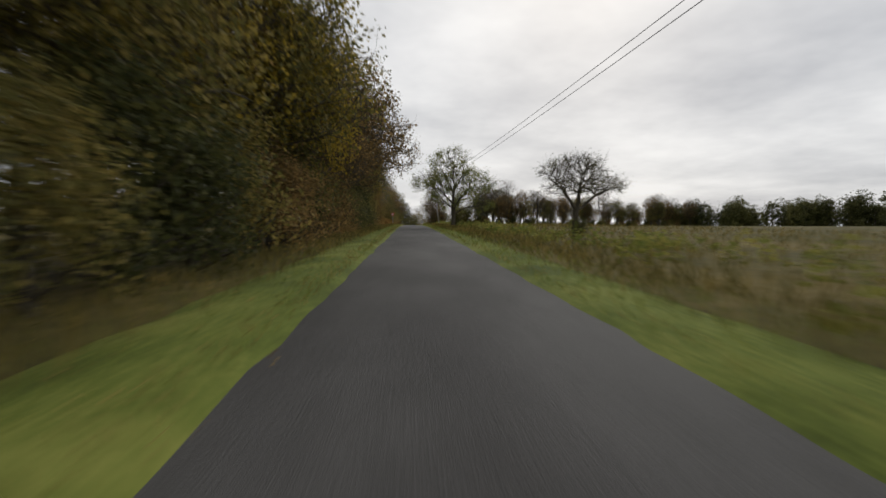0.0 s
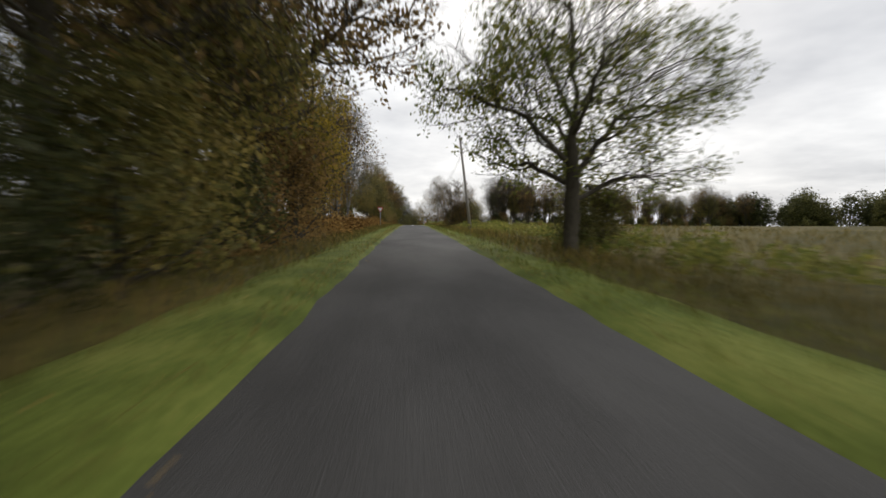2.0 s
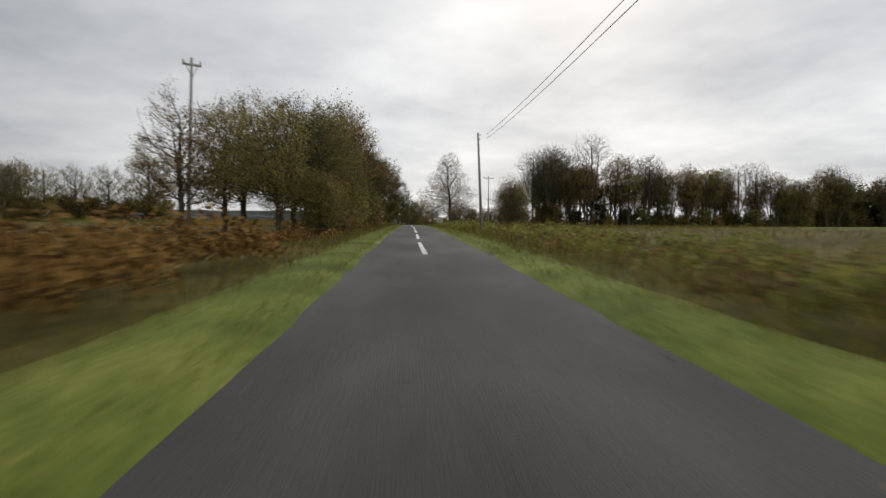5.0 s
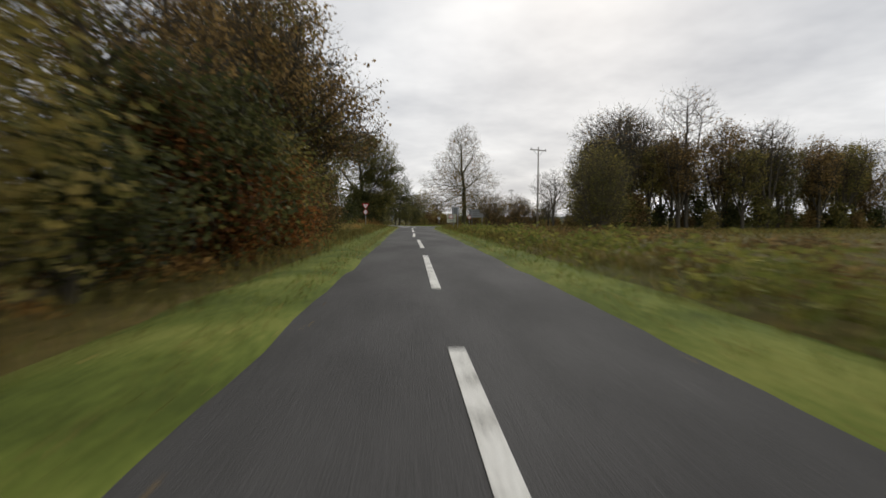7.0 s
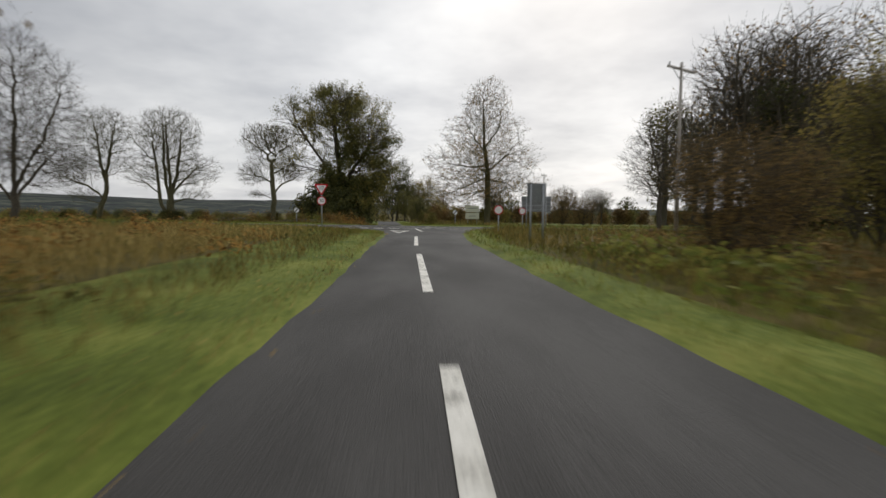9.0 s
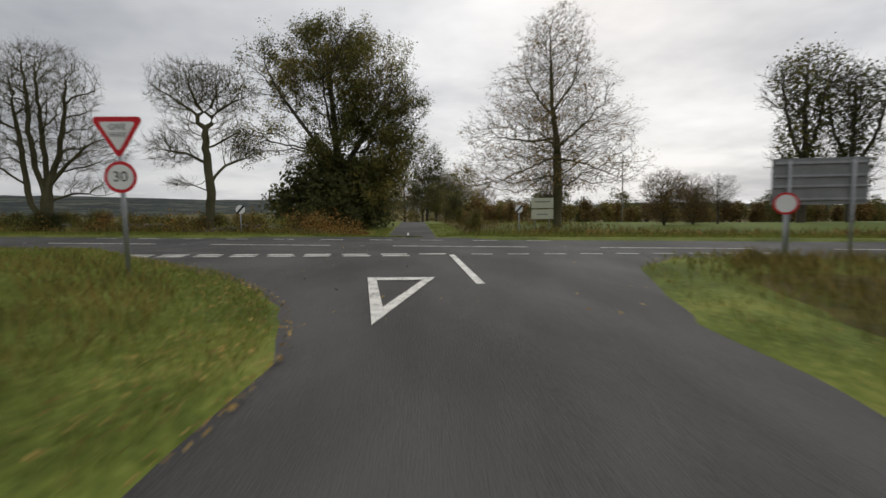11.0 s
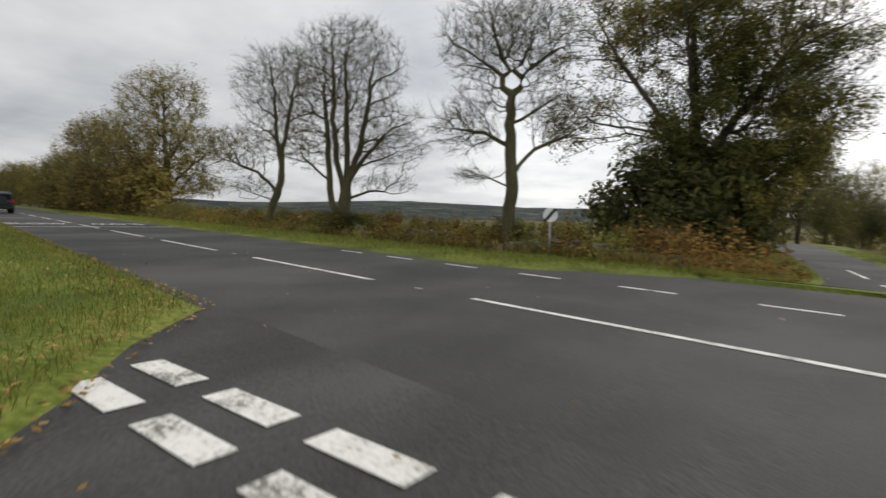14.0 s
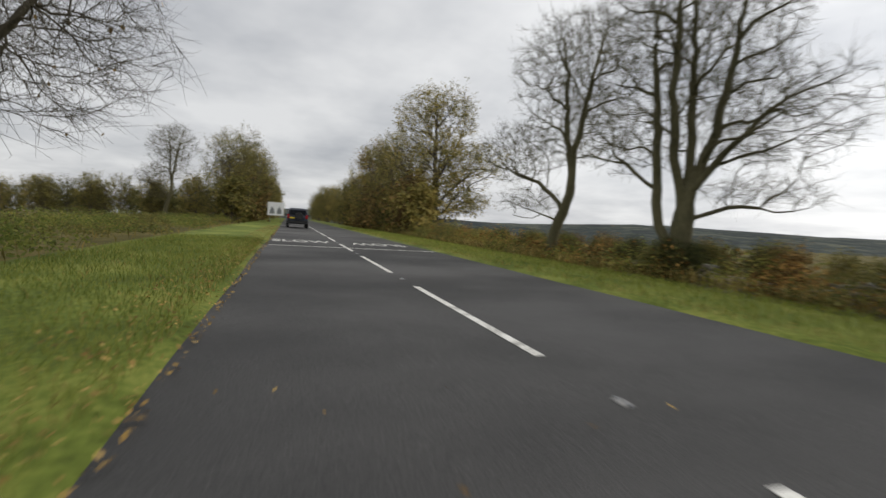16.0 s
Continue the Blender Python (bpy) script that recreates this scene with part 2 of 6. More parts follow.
def tubes(paths, sides_of):
    """Tapered tubes along polylines: a list of (points, radii)."""
    verts, faces, base = [], [], 0
    for pts, rad in paths:
        pts, k = np.asarray(pts, float), sides_of(rad[0])
        ang = np.linspace(0, 2 * np.pi, k, endpoint=False)
        d = np.gradient(pts, axis=0)
        d /= np.linalg.norm(d, axis=1)[:, None] + 1e-9
        ref = np.where(np.abs(d[:, 2:3]) < 0.9, np.array([[0, 0, 1.0]]), np.array([[1.0, 0, 0]]))
        s = np.cross(d, ref)
        s /= np.linalg.norm(s, axis=1)[:, None] + 1e-9
        q = np.cross(d, s)
        ring = pts[:, None, :] + (s[:, None, :] * np.cos(ang)[None, :, None] + q[:, None, :] * np.sin(ang)[None, :, None]) * np.asarray(rad)[:, None, None]
        verts.append(ring.reshape(-1, 3))
        for i in range(len(pts) - 1):
            for j in range(k):
                a, b = base + i * k + j, base + i * k + (j + 1) % k
                faces.append((a, b, b + k, a + k))
        base += len(pts) * k
    return np.concatenate(verts), faces


def unit(v):
    return v / (np.linalg.norm(v) + 1e-9)


def grow(rng, height, radius, levels, kids, first, spread, ratio, up, stems=1, trunk=0.86):
    """A tree's skeleton: tubes and the places of its last twigs."""
    paths, tips = [], []

    def branch(start, way, length, rad, level, first_at):
        seg = (7 if level == 0 else (4 if level < levels - 1 else 2)) if radius > 0.08 else (4 if level == 0 else 3)
        pts, dirs, p, d = [start], [way], start, way
        for _ in range(seg):
            d = unit(d + rng.normal(0, 0.036 if level == 0 else 0.12, 3) + np.array([0, 0, up * 0.25 if level else 0.051]))
            p = p + d * length / seg
            pts.append(p)
            dirs.append(d)
        rr = np.linspace(rad, rad * (0.38 if level == 0 else 0.30), seg + 1)
        if level == 0:
            rr[0] *= 1.45
        if level < levels - 1:
            paths.append((pts, rr))
        if level >= levels - 1:
            tips.append((np.array(pts[1:]), d))
            return
        k = kids[level] + int(rng.integers(-1, 2))
        roll = rng.uniform(0, 6.28)
        for i in range(k):
            f = first_at + (0.98 - first_at) * (i + rng.uniform(0.1, 0.9)) / k
            x = f * seg
            j = min(int(x), seg - 1)
            s = pts[j] + (pts[j + 1] - pts[j]) * (x - j)
            roll += 2.4 + rng.uniform(-0.5, 0.5)
            a = np.radians(spread * (1.15 - 0.55 * f) * rng.uniform(0.75, 1.25))
            side = unit(np.cross(dirs[j], np.array([np.cos(roll), np.sin(roll), 0.31])))
            w = unit(dirs[j] * np.cos(a) + side * np.sin(a) + np.array([0, 0, up * 0.4]))
            shape = (1.1 - 0.5 * f) if level else (0.55 + 0.5 * math.sin(math.pi * min(1.0, 0.25 + 0.7 * f)))
            branch(s, w, length * ratio * shape * rng.uniform(0.75, 1.2), rr[j] * 0.55, level + 1, 0.25)

    for s in range(stems):
        a = 6.28 * s / stems + rng.uniform(-0.4, 0.4)
        off = np.array([np.cos(a), np.sin(a), 0]) * (radius * 1.1 if stems > 1 else 0)
        w = unit(np.array([np.cos(a) * 0.08 * (stems > 1), np.sin(a) * 0.08 * (stems > 1), 1.0]))
        branch(off - w * 0.35, w, height * (rng.uniform(0.85, 1.0) if stems > 1 else 1.0) * trunk, radius, 0, first)
    return paths, tips


def leaves(rng, tips, per, size, jitter, keep=None, domes=()):
    """Loose leaf quads round the twigs; keep: which places may have leaves."""
    pts = np.concatenate([t for t, _ in tips])
    c = pts[rng.integers(0, len(pts), per)] + rng.normal(0, jitter, (per, 3))
    if domes:
        c = np.concatenate([c, clumps(rng, domes)])
    if keep is not None:
        c = c[keep(c)]
    per = len(c)
    core = np.array([c[:, 0].mean(), c[:, 1].mean(), c[:, 2].mean() * 0.7])
    out = c - core
    out /= np.linalg.norm(out, axis=1)[:, None] + 1e-6
    face = out * 0.9 + np.array([0, 0, 0.45]) + rng.normal(0, 0.75, (per, 3))      # leaves turn to the light
    a = np.cross(face, rng.normal(0, 1, (per, 3)))
    a /= np.linalg.norm(a, axis=1)[:, None]
    b = np.cross(face, a)
    b /= np.linalg.norm(b, axis=1)[:, None]
    s = (size * rng.uniform(0.55, 1.3, per))[:, None]
    return np.stack([c - a * s * 0.6, c + b * s * 0.38 - a * s * 0.05, c + a * s * 0.6, c - b * s * 0.38 + a * s * 0.05], 1)


def clumps(rng, domes):
    """Places of leaves in tufts inside flattened balls: (centre, radii, tufts, leaves a tuft, tuft radius)."""
    out = []
    for centre, radii, tufts, per, tuft in domes:
        d = rng.normal(0, 1, (tufts, 3))
        d /= np.linalg.norm(d, axis=1)[:, None]
        c = np.array(centre) + d * np.array(radii) * (rng.uniform(0.18, 1.0, tufts) ** 0.55)[:, None] * rng.uniform(0.85, 1.08, tufts)[:, None]
        k = rng.poisson(per, tufts)
        c, r = np.repeat(c, k, 0), np.repeat(tuft * rng.uniform(0.6, 1.3, tufts), k)
        ball = rng.normal(0, 1, (len(c), 3))
        ball /= np.linalg.norm(ball, axis=1)[:, None]
        out.append(c + ball * (rng.uniform(0, 1, len(c)) ** 0.45)[:, None] * np.array([1, 1, 0.7]) * 1.6 * r[:, None])
    return np.concatenate(out)


def tree(name, seed, bark, leaf, leaf_n, leaf_size, jitter, label, group="", category="tree", domes=(), **kw):
    """A shrub or far tree: an Empty at its foot with trunk and crown."""
    rng = np.random.default_rng(seed)
    paths, tips = grow(rng, **kw)
    root = new(name)
    tagged(root, label, category, group)
    big = kw["radius"]
    thick = [p for p in paths if p[1][0] > big * 0.12]
    thin = [p for p in paths if p[1][0] <= big * 0.12]
    v, f = tubes(thick, lambda r: (8 if r > big * 0.6 else 5) if big > 0.12 else 4)
    mesh_object("trunk", v, f, bark, root, shade=True)
    if thin:
        v, f = tubes([(p, np.maximum(r, 0.010)) for p, r in thin], lambda r: 3)
        tagged(mesh_object("fine_branching", v, f, bark, root), kind="stuff")
    tagged(quads_mesh("crown", leaves(rng, tips, leaf_n, leaf_size, jitter, None, domes), leaf, root), kind="stuff")
    return root


def fast_mesh(name, verts, quads, mat, parent):
    """A mesh of quads from arrays."""
    verts, quads = np.asarray(verts, np.float32), np.asarray(quads, np.int32)
    me = bpy.data.meshes.new(name)
    me.vertices.add(len(verts))
    me.vertices.foreach_set("co", verts.reshape(-1))
    me.loops.add(quads.size)
    me.loops.foreach_set("vertex_index", quads.reshape(-1))
    me.polygons.add(len(quads))
    me.polygons.foreach_set("loop_start", np.arange(0, quads.size, 4, dtype=np.int32))
    me.polygons.foreach_set("use_smooth", [True] * len(quads))
    me.materials.append(mat)
    me.update(calc_edges=True)
    ob = new(name, me)
    ob.parent = parent
    return ob


def resample(line, step):
    p = np.array(line, float)
    s = np.concatenate([[0], np.cumsum(np.linalg.norm(np.diff(p, axis=0), axis=1))])
    t = np.linspace(0, s[-1], max(2, int(s[-1] / step) + 1))
    return np.column_stack([np.interp(t, s, p[:, k]) for k in range(3)])


def skeleton(rng, stems, blobs, count, bias, clear, base, tip, climb, hole=None):
    """A branching that fills a crown: stems first, then each place of the crown joins the nearest branch, short ways to the root preferred.
    blobs: (centre, radii, weight). Gives nodes, parents, radii and which nodes are stems."""
    pts, par = [], []
    for line in stems:
        q = resample(line, 0.4)
        if not pts:
            j = -1
        else:
            j = int(np.argmin(np.linalg.norm(np.array(pts) - q[0], axis=1)))
            q = q[1:]
        for k, p in enumerate(q):
            pts.append(p + (rng.normal(0, 0.035, 3) if k else 0))
            par.append(j)
            j = len(pts) - 1
    ns = len(pts)
    w = np.array([b[2] for b in blobs], float)
    cloud = []
    for (centre, radii, _), k in zip(blobs, (count * w / w.sum()).astype(int)):
        d = rng.normal(0, 1, (k, 3))
        d /= np.linalg.norm(d, axis=1)[:, None]
        cloud.append(np.array(centre) + d * np.array(radii) * (rng.uniform(0.02, 1, k) ** 0.42)[:, None] * (1 + 0.10 * np.sin(3.1 * d[:, :1] + 2.0 * centre[2]) + 0.09 * np.sin(7 * d[:, 2:3] + 5 * d[:, 1:2])))
    cloud = np.concatenate(cloud)
    if hole is not None:
        cloud = cloud[~hole(cloud)]
    vol = sum(4.19 * b[1][0] * b[1][1] * b[1][2] for b in blobs)
    cell = 0.62 * (vol / len(cloud)) ** (1 / 3)
    _, first = np.unique(np.floor(cloud / cell).astype(int) @ np.array([73856093, 19349663, 83492791]), return_index=True)
    cloud = cloud[np.sort(first)]
    stem = np.array(pts)
    live = stem[stem[:, 2] > clear] if (stem[:, 2] > clear).any() else stem
    near = np.min(np.linalg.norm(cloud[:, None, :] - live[None], axis=2), axis=1)
    cloud = cloud[np.argsort(near)]
    n = ns + len(cloud)
    P, L, parent = np.zeros((n, 3)), np.zeros(n), np.full(n, -1)
    P[:ns], parent[:ns] = stem, par
    for i in range(1, ns):
        L[i] = L[par[i]] + np.linalg.norm(P[i] - P[par[i]])
    fine = np.where(stem[:, 2] > clear, 0.0, 1e6)
    extra = np.concatenate([fine, np.zeros(len(cloud))])
    for k in range(ns, n):
        p = cloud[k - ns]
        v = p - P[:k]
        d = np.sqrt((v * v).sum(1))
        c = d + bias * L[:k] + extra[:k] + climb * np.maximum(0, -v[:, 2])
        j = int(np.argmin(c))
        P[k], parent[k], L[k] = p, j, L[j] + d[j]
    kids = np.zeros(n)
    np.add.at(kids, parent[1:], 1)
    for _ in range(3):
        s = np.zeros((n, 3))
        np.add.at(s, parent[ns:], P[ns:])
        mid = s / np.maximum(kids, 1)[:, None]
        ok = (np.arange(n) >= ns) & (kids > 0)
        P[ok] = 0.5 * P[ok] + 0.25 * P[parent[ok]] + 0.25 * mid[ok]
    tips = max(2, int((kids == 0).sum()))
    power = math.log(tips) / math.log(base / tip)
    A = np.where(kids == 0, tip ** power, 0.0)
    for k in range(n - 1, 0, -1):
        A[parent[k]] += A[k]
    R = A ** (1 / power)
    return P, parent, R, kids, ns


def grown(name, seed, bark, leaf, label, group="", category="tree", stems=(((0, 0, -0.4), (0, 0, 5)),), blobs=(), count=1500, base=0.25, tip=0.011, bias=0.35, clear=2.0, climb=0.3, hole=None,
          twigs=2, twig=0.5, twig_r=0.006, up=0.25, leaf_n=0, leaf_size=0.12, jitter=0.2, gap=0.0, grain=0.5, keep=None):
    """A tree whose branches fill a crown of given shape: trunk, fine branching and leaves in tufts at the twigs."""
    rng = np.random.default_rng(seed)
    P, parent, R, kids, ns = skeleton(rng, stems, blobs, count, bias, clear, base, tip, climb, hole)
    n = len(P)
    root = tagged(new(name), label, category, group)
    best, amount = np.full(n, -1), np.zeros(n)
    for k in range(1, n):
        if R[k] > amount[parent[k]]:
            amount[parent[k]], best[parent[k]] = R[k], k
    chains = []
    for k in range(n):
        if k == 0 or best[parent[k]] != k:
            pts, rad = ([P[k]], [R[k] * 1.35]) if k == 0 else ([P[parent[k]], P[k]], [min(R[parent[k]], R[k] * 1.25), R[k]])
            j = best[k]
            while j >= 0:
                pts.append(P[j])
                rad.append(R[j])
                j = best[j]
            if len(pts) > 1:
                chains.append((pts, rad))
    thick = [c for c in chains if c[1][0] > base * 0.16]
    thin = [c for c in chains if c[1][0] <= base * 0.16]
    v, f = tubes(thick, lambda r: 9 if r > base * 0.6 else 6)
    fast_mesh("trunk", v, f, bark, root)
    v, f = tubes(thin, lambda r: 4 if r > 0.03 else 3)
    f = np.array(f)
    ends = np.flatnonzero((R < tip * 2.2) & (np.arange(n) >= ns))
    own = np.where(parent[ends] >= 0, parent[ends], 0)
    core = P[ns:].mean(0)
    spots = np.zeros((0, 3))
    if twigs:
        e, o = np.repeat(ends, twigs), np.repeat(own, twigs)
        k = len(e)
        d0 = P[e] - P[o]
        d0 /= np.linalg.norm(d0, axis=1)[:, None] + 1e-6
        out = P[e] - core
        out /= np.linalg.norm(out, axis=1)[:, None] + 1e-6
        way = d0 * 0.8 + out * 0.35 + rng.normal(0, 0.55, (k, 3)) + np.array([0, 0, up])
        way /= np.linalg.norm(way, axis=1)[:, None]
        ln = (twig * rng.uniform(0.4, 1.25, k))[:, None]
        start = P[e] - d0 * ln * rng.uniform(0, 0.9, (k, 1)) * 0.6
        turn = rng.normal(0, 0.28, (k, 3)) + np.array([0, 0, up * 0.5])
        a, b, c = start, start + way * ln * 0.55, start + (way + turn) * ln
        side = np.cross(way, rng.normal(0, 1, (k, 3)))
        side /= np.linalg.norm(side, axis=1)[:, None] + 1e-6
        other = np.cross(way, side)
        ring = np.stack([side, -0.5 * side + 0.87 * other, -0.5 * side - 0.87 * other], 1)
        tv = np.concatenate([q[:, None, :] + ring * r for q, r in ((a, twig_r), (b, twig_r * 0.8), (c, twig_r * 0.4))], 1)
        at = np.arange(k)[:, None] * 9
        tf = np.concatenate([np.concatenate([at + s + i, at + s + (i + 1) % 3, at + s + 3 + (i + 1) % 3, at + s + 3 + i], 1) for s in (0, 3) for i in range(3)], 0)
        v, f = np.concatenate([v, tv.reshape(-1, 3)]), np.concatenate([f, tf + len(v)])
        spots = np.concatenate([b, c])
    if len(v):
        tagged(fast_mesh("fine_branching", v, f, bark, root), kind="stuff")
    if leaf is not None and leaf_n:
        s = np.concatenate([P[ends], spots])
        if gap:                                        # bare stretches between the tufts
            thick_at = np.array([noise.noise((grain * x + seed, grain * y, 1.25 * grain * z)) for x, y, z in s])
            s = s[3.4 * thick_at + rng.normal(0, 0.45, len(s)) > gap]
        tagged(quads_mesh("crown", leaves(rng, [(s, None)], leaf_n, leaf_size, jitter, keep), leaf, root), kind="stuff")
    return root


def stand(ob, x, y, turn=0.0, size=1.0, sink=0.1):
    ob.matrix_basis = pose(x, y, gz(x, y) - 0.05 - sink, 0, 0, turn)
    ob.scale = (size, size, size)
    return ob


def on_tarmac(x, y, pad=0.0):
    """Whether places lie on one of the roads."""
    n = (x - MAIN.x) * NORTH.x + (y - MAIN.y) * NORTH.y
    a = (n > S_EDGE - pad) & (n < N_EDGE + pad)
    b = (x > np.interp(y, LEFT_Y, LEFT_X) - pad) & (x < np.interp(y, RIGHT_Y, RIGHT_X) + pad) & (y < 11)
    c = (x > np.interp(y, OPP_Y, OPP_L) - pad) & (x < np.interp(y, OPP_Y, OPP_R) + pad) & (y > 13)
    return a | b | c


def plant(proto, x, y, turn, size):
    """A copy of a tree at another place."""
    ob = copy_thing(proto, pose(x, y, gz(x, y) - 0.15, 0, 0, turn))
    ob.scale = (size, size, size * random.uniform(0.92, 1.08))
    return ob

# ---------------------------------------------------------------- ground and roads
def spaced(near, far, step, count):
    """Even steps near the middle, wider and wider ones out to far."""
    a = np.arange(0, near + 0.1, step)
    b = near * (far / near) ** (np.arange(1, count + 1) / count)
    return np.concatenate([-b[::-1], -a[:0:-1], a, b])


gx = spaced(100, 3500, 4.0, 26)
gy = spaced(200, 4200, 4.0, 28)
GX, GY = np.meshgrid(gx, gy)
GZ = land(GX, GY)
GZ = GZ - 0.13 + 3.0 * np.clip((np.hypot(GX, GY) - 400) / 1500, 0, 1) * np.sin(GX / 310) * np.sin(GY / 270)
ground = strip("ground", [[(GX[i, j], GY[i, j], GZ[i, j]) for j in range(len(gx))] for i in range(len(gy))], M_FIELD, "rough olive and straw-brown grassland with tussocks round the crossroads")

LEFT_Y = [-400, -140, -118, 1.0, 3.1, 4.0, 5.4, 7.5, 10.3, 12.0]
LEFT_X = [-1.12, -1.12, -1.22, -1.22, -2.0, -2.6, -3.6, -6.0, -9.2, -10.4]
RIGHT_Y = [-400, -95, -70, -6.0, 2.0, 6.5, 8.4, 9.0, 12.0]
RIGHT_X = [2.05, 2.10, 2.32, 2.35, 2.9, 4.0, 5.5, 8.0, 9.0]
ys = np.concatenate([np.arange(-400, 0, 4.0), np.arange(0, 11.3, 0.5)])
rows = []
for y in ys:
    a, b = np.interp(y, LEFT_Y, LEFT_X), np.interp(y, RIGHT_Y, RIGHT_X)
    a, b = a - 0.25, b + 0.25
    rows.append([(x, y, gz(x, y) - 0.012 + 0.012 * float(smooth(1, 6, y)) + 0.03 * math.sin(math.pi * (x - a) / (b - a)) * float(smooth(6, 0, y))) for x in np.linspace(a, b, 7)])
lane = strip("road_lane", rows, M_LANE, "narrow dark tarmac lane leading to the crossroads")
S_EDGE, N_EDGE = -2.95, 3.6
rows = []
for m in np.concatenate([np.arange(-300, -40, 10.0), np.arange(-40, 80, 2.0), np.arange(80, 700, 10.0)]):
    row = []
    for n in [S_EDGE - 0.5, *np.linspace(S_EDGE + 0.3, N_EDGE - 0.3, 6), N_EDGE + 0.5]:
        x, y = on_main(m, n)
        row.append((x, y, gz(x, y) + (0.0015 if S_EDGE < n < N_EDGE else -0.012)))
    rows.append(row)
strip("road_main", rows, M_TARMAC, "grey tarmac main road with worn white markings")
OPP_Y = [13.0, 17.4, 18.6, 20.5, 23.0, 27.0, 60.0, 200.0]
OPP_L = [-12.5, -9.5, -7.4, -5.3, -4.0, -3.4, -5.5, -14.0]
OPP_R = [4.5, 0.9, 0.5, 0.2, -0.1, -0.3, -2.3, -10.8]
rows = []
for y in np.concatenate([np.arange(14, 28, 0.7), np.arange(28, 200, 4.0)]):
    a, b = np.interp(y, OPP_Y, OPP_L), np.interp(y, OPP_Y, OPP_R)
    rows.append([(x, y, gz(x, y) - 0.006) for x in np.linspace(a, b, 5)])
opposite = strip("road_opposite", rows, M_TARMAC, "narrow tarmac lane going on beyond the crossroads under an oak")


def main_line(a, b, n, step=3.0):
    return [on_main(m, n) for m in np.arange(a, b + (0.1 if b > a else -0.1), step if b > a else -step)]


# the four edges of tarmac; the grass lies to the left of the way each one runs
edge_sw = [(np.interp(y, LEFT_Y, LEFT_X), y) for y in np.concatenate([np.arange(-400, -188, 4.0), np.arange(-188, 0, 1.0), np.arange(0, 10.0, 0.7)])] + main_line(6.0, 300, S_EDGE)
edge_se = ([(np.interp(y, RIGHT_Y, RIGHT_X), y) for y in np.concatenate([np.arange(-400, -188, 4.0), np.arange(-188, -6, 1.0), np.arange(-6, 8.6, 0.8)])] + main_line(-10.5, -200, S_EDGE))[::-1]
edge_nw = [(np.interp(y, OPP_Y, OPP_L), y) for y in np.arange(120, 17.5, -2.0)][:-1] + [(np.interp(y, OPP_Y, OPP_L), y) for y in np.arange(22, 17.6, -0.7)] + main_line(7.5, 300, N_EDGE)
edge_nw = [p for i, p in enumerate(edge_nw) if i == 0 or (Vector(p) - Vector(edge_nw[i - 1])).length > 0.3]
edge_ne = (main_line(-200, -6.0, N_EDGE) + [(np.interp(y, OPP_Y, OPP_R), y) for y in np.concatenate([np.arange(15.5, 24, 0.8), np.arange(24, 120, 3.0)])])
edge_ne = edge_ne[::-1]


def sides(line, left=True):
    """Points and outward ways of a polyline."""
    p = np.array(line, float)
    d = np.gradient(p, axis=0)
    d /= np.linalg.norm(d, axis=1)[:, None] + 1e-9
    out = np.stack([-d[:, 1], d[:, 0]], 1)
    return p, out if left else -out


def verge(name, line, left, width, label):
    p, out = sides(line, left)
    rng = np.random.default_rng(len(name) * 7)
    rows, wob = [], 0.0
    base = width
    for (x, y), o in zip(p, out):
        width = base + (2.4 * float(smooth(-36, -22, y)) if name == "verge_southwest" else 0.0)
        prof = [(-0.12, -0.02), (0.06, 0.03), (0.35, 0.07), (width * 0.6, 0.08), (width, 0.04), (width + 0.8, -0.18)]
        wob = 0.6 * wob + rng.uniform(-0.035, 0.035)
        row = []
        for i, (w, h) in enumerate(prof):
            q = (x + o[0] * (w + wob * (0.8 if i < 3 else 2)), y + o[1] * (w + wob * (0.8 if i < 3 else 2)))
            row.append((q[0], q[1], gz(*q) + h + rng.uniform(-0.015, 0.015)))
        rows.append(row if left else row[::-1])
    return strip(name, rows, M_VERGE, label)


verge("verge_southwest", edge_sw, True, 1.2, "mown bright green grass verge with fallen leaves beside the tarmac")
verge("verge_southeast", edge_se[::-1], False, 1.1, "bright green grass verge beside the lane and main road")
verge("verge_northwest", edge_nw, False, 4.6, "green grass verge below the overgrown wall")
verge("verge_northeast", edge_ne, True, 1.8, "green grass verge by the field")


# ---------------------------------------------------------------- road markings
def mark(name, corners, z, label, group="", category="road marking"):
    """A thin painted slab from its four or more corners."""
    bm = bmesh.new()
    top = [bm.verts.new((x, y, gz(x, y) + z)) for x, y in corners]
    bm.faces.new(top)
    res = bmesh.ops.extrude_face_region(bm, geom=bm.faces[:])
    bmesh.ops.translate(bm, vec=(0, 0, -0.006), verts=[v for v in res["geom"] if isinstance(v, bmesh.types.BMVert)])
    bmesh.ops.recalc_face_normals(bm, faces=bm.faces[:])
    ob = part(name, bm, M_PAINT, None)
    return tagged(ob, label, category, group, "structure")


def bar(a, b, width):
    a, b = Vector(a), Vector(b)
    s = (b - a).normalized().orthogonal() * width / 2
    return [a - s, b - s, b + s, a + s]


def lane_z(x, y):
    a, b = np.interp(y, LEFT_Y, LEFT_X), np.interp(y, RIGHT_Y, RIGHT_X)
    return -0.012 + 0.012 * float(smooth(1, 6, y)) + 0.03 * math.sin(math.pi * np.clip((x - a) / (b - a), 0, 1)) * float(smooth(6, 0, y)) + 0.004


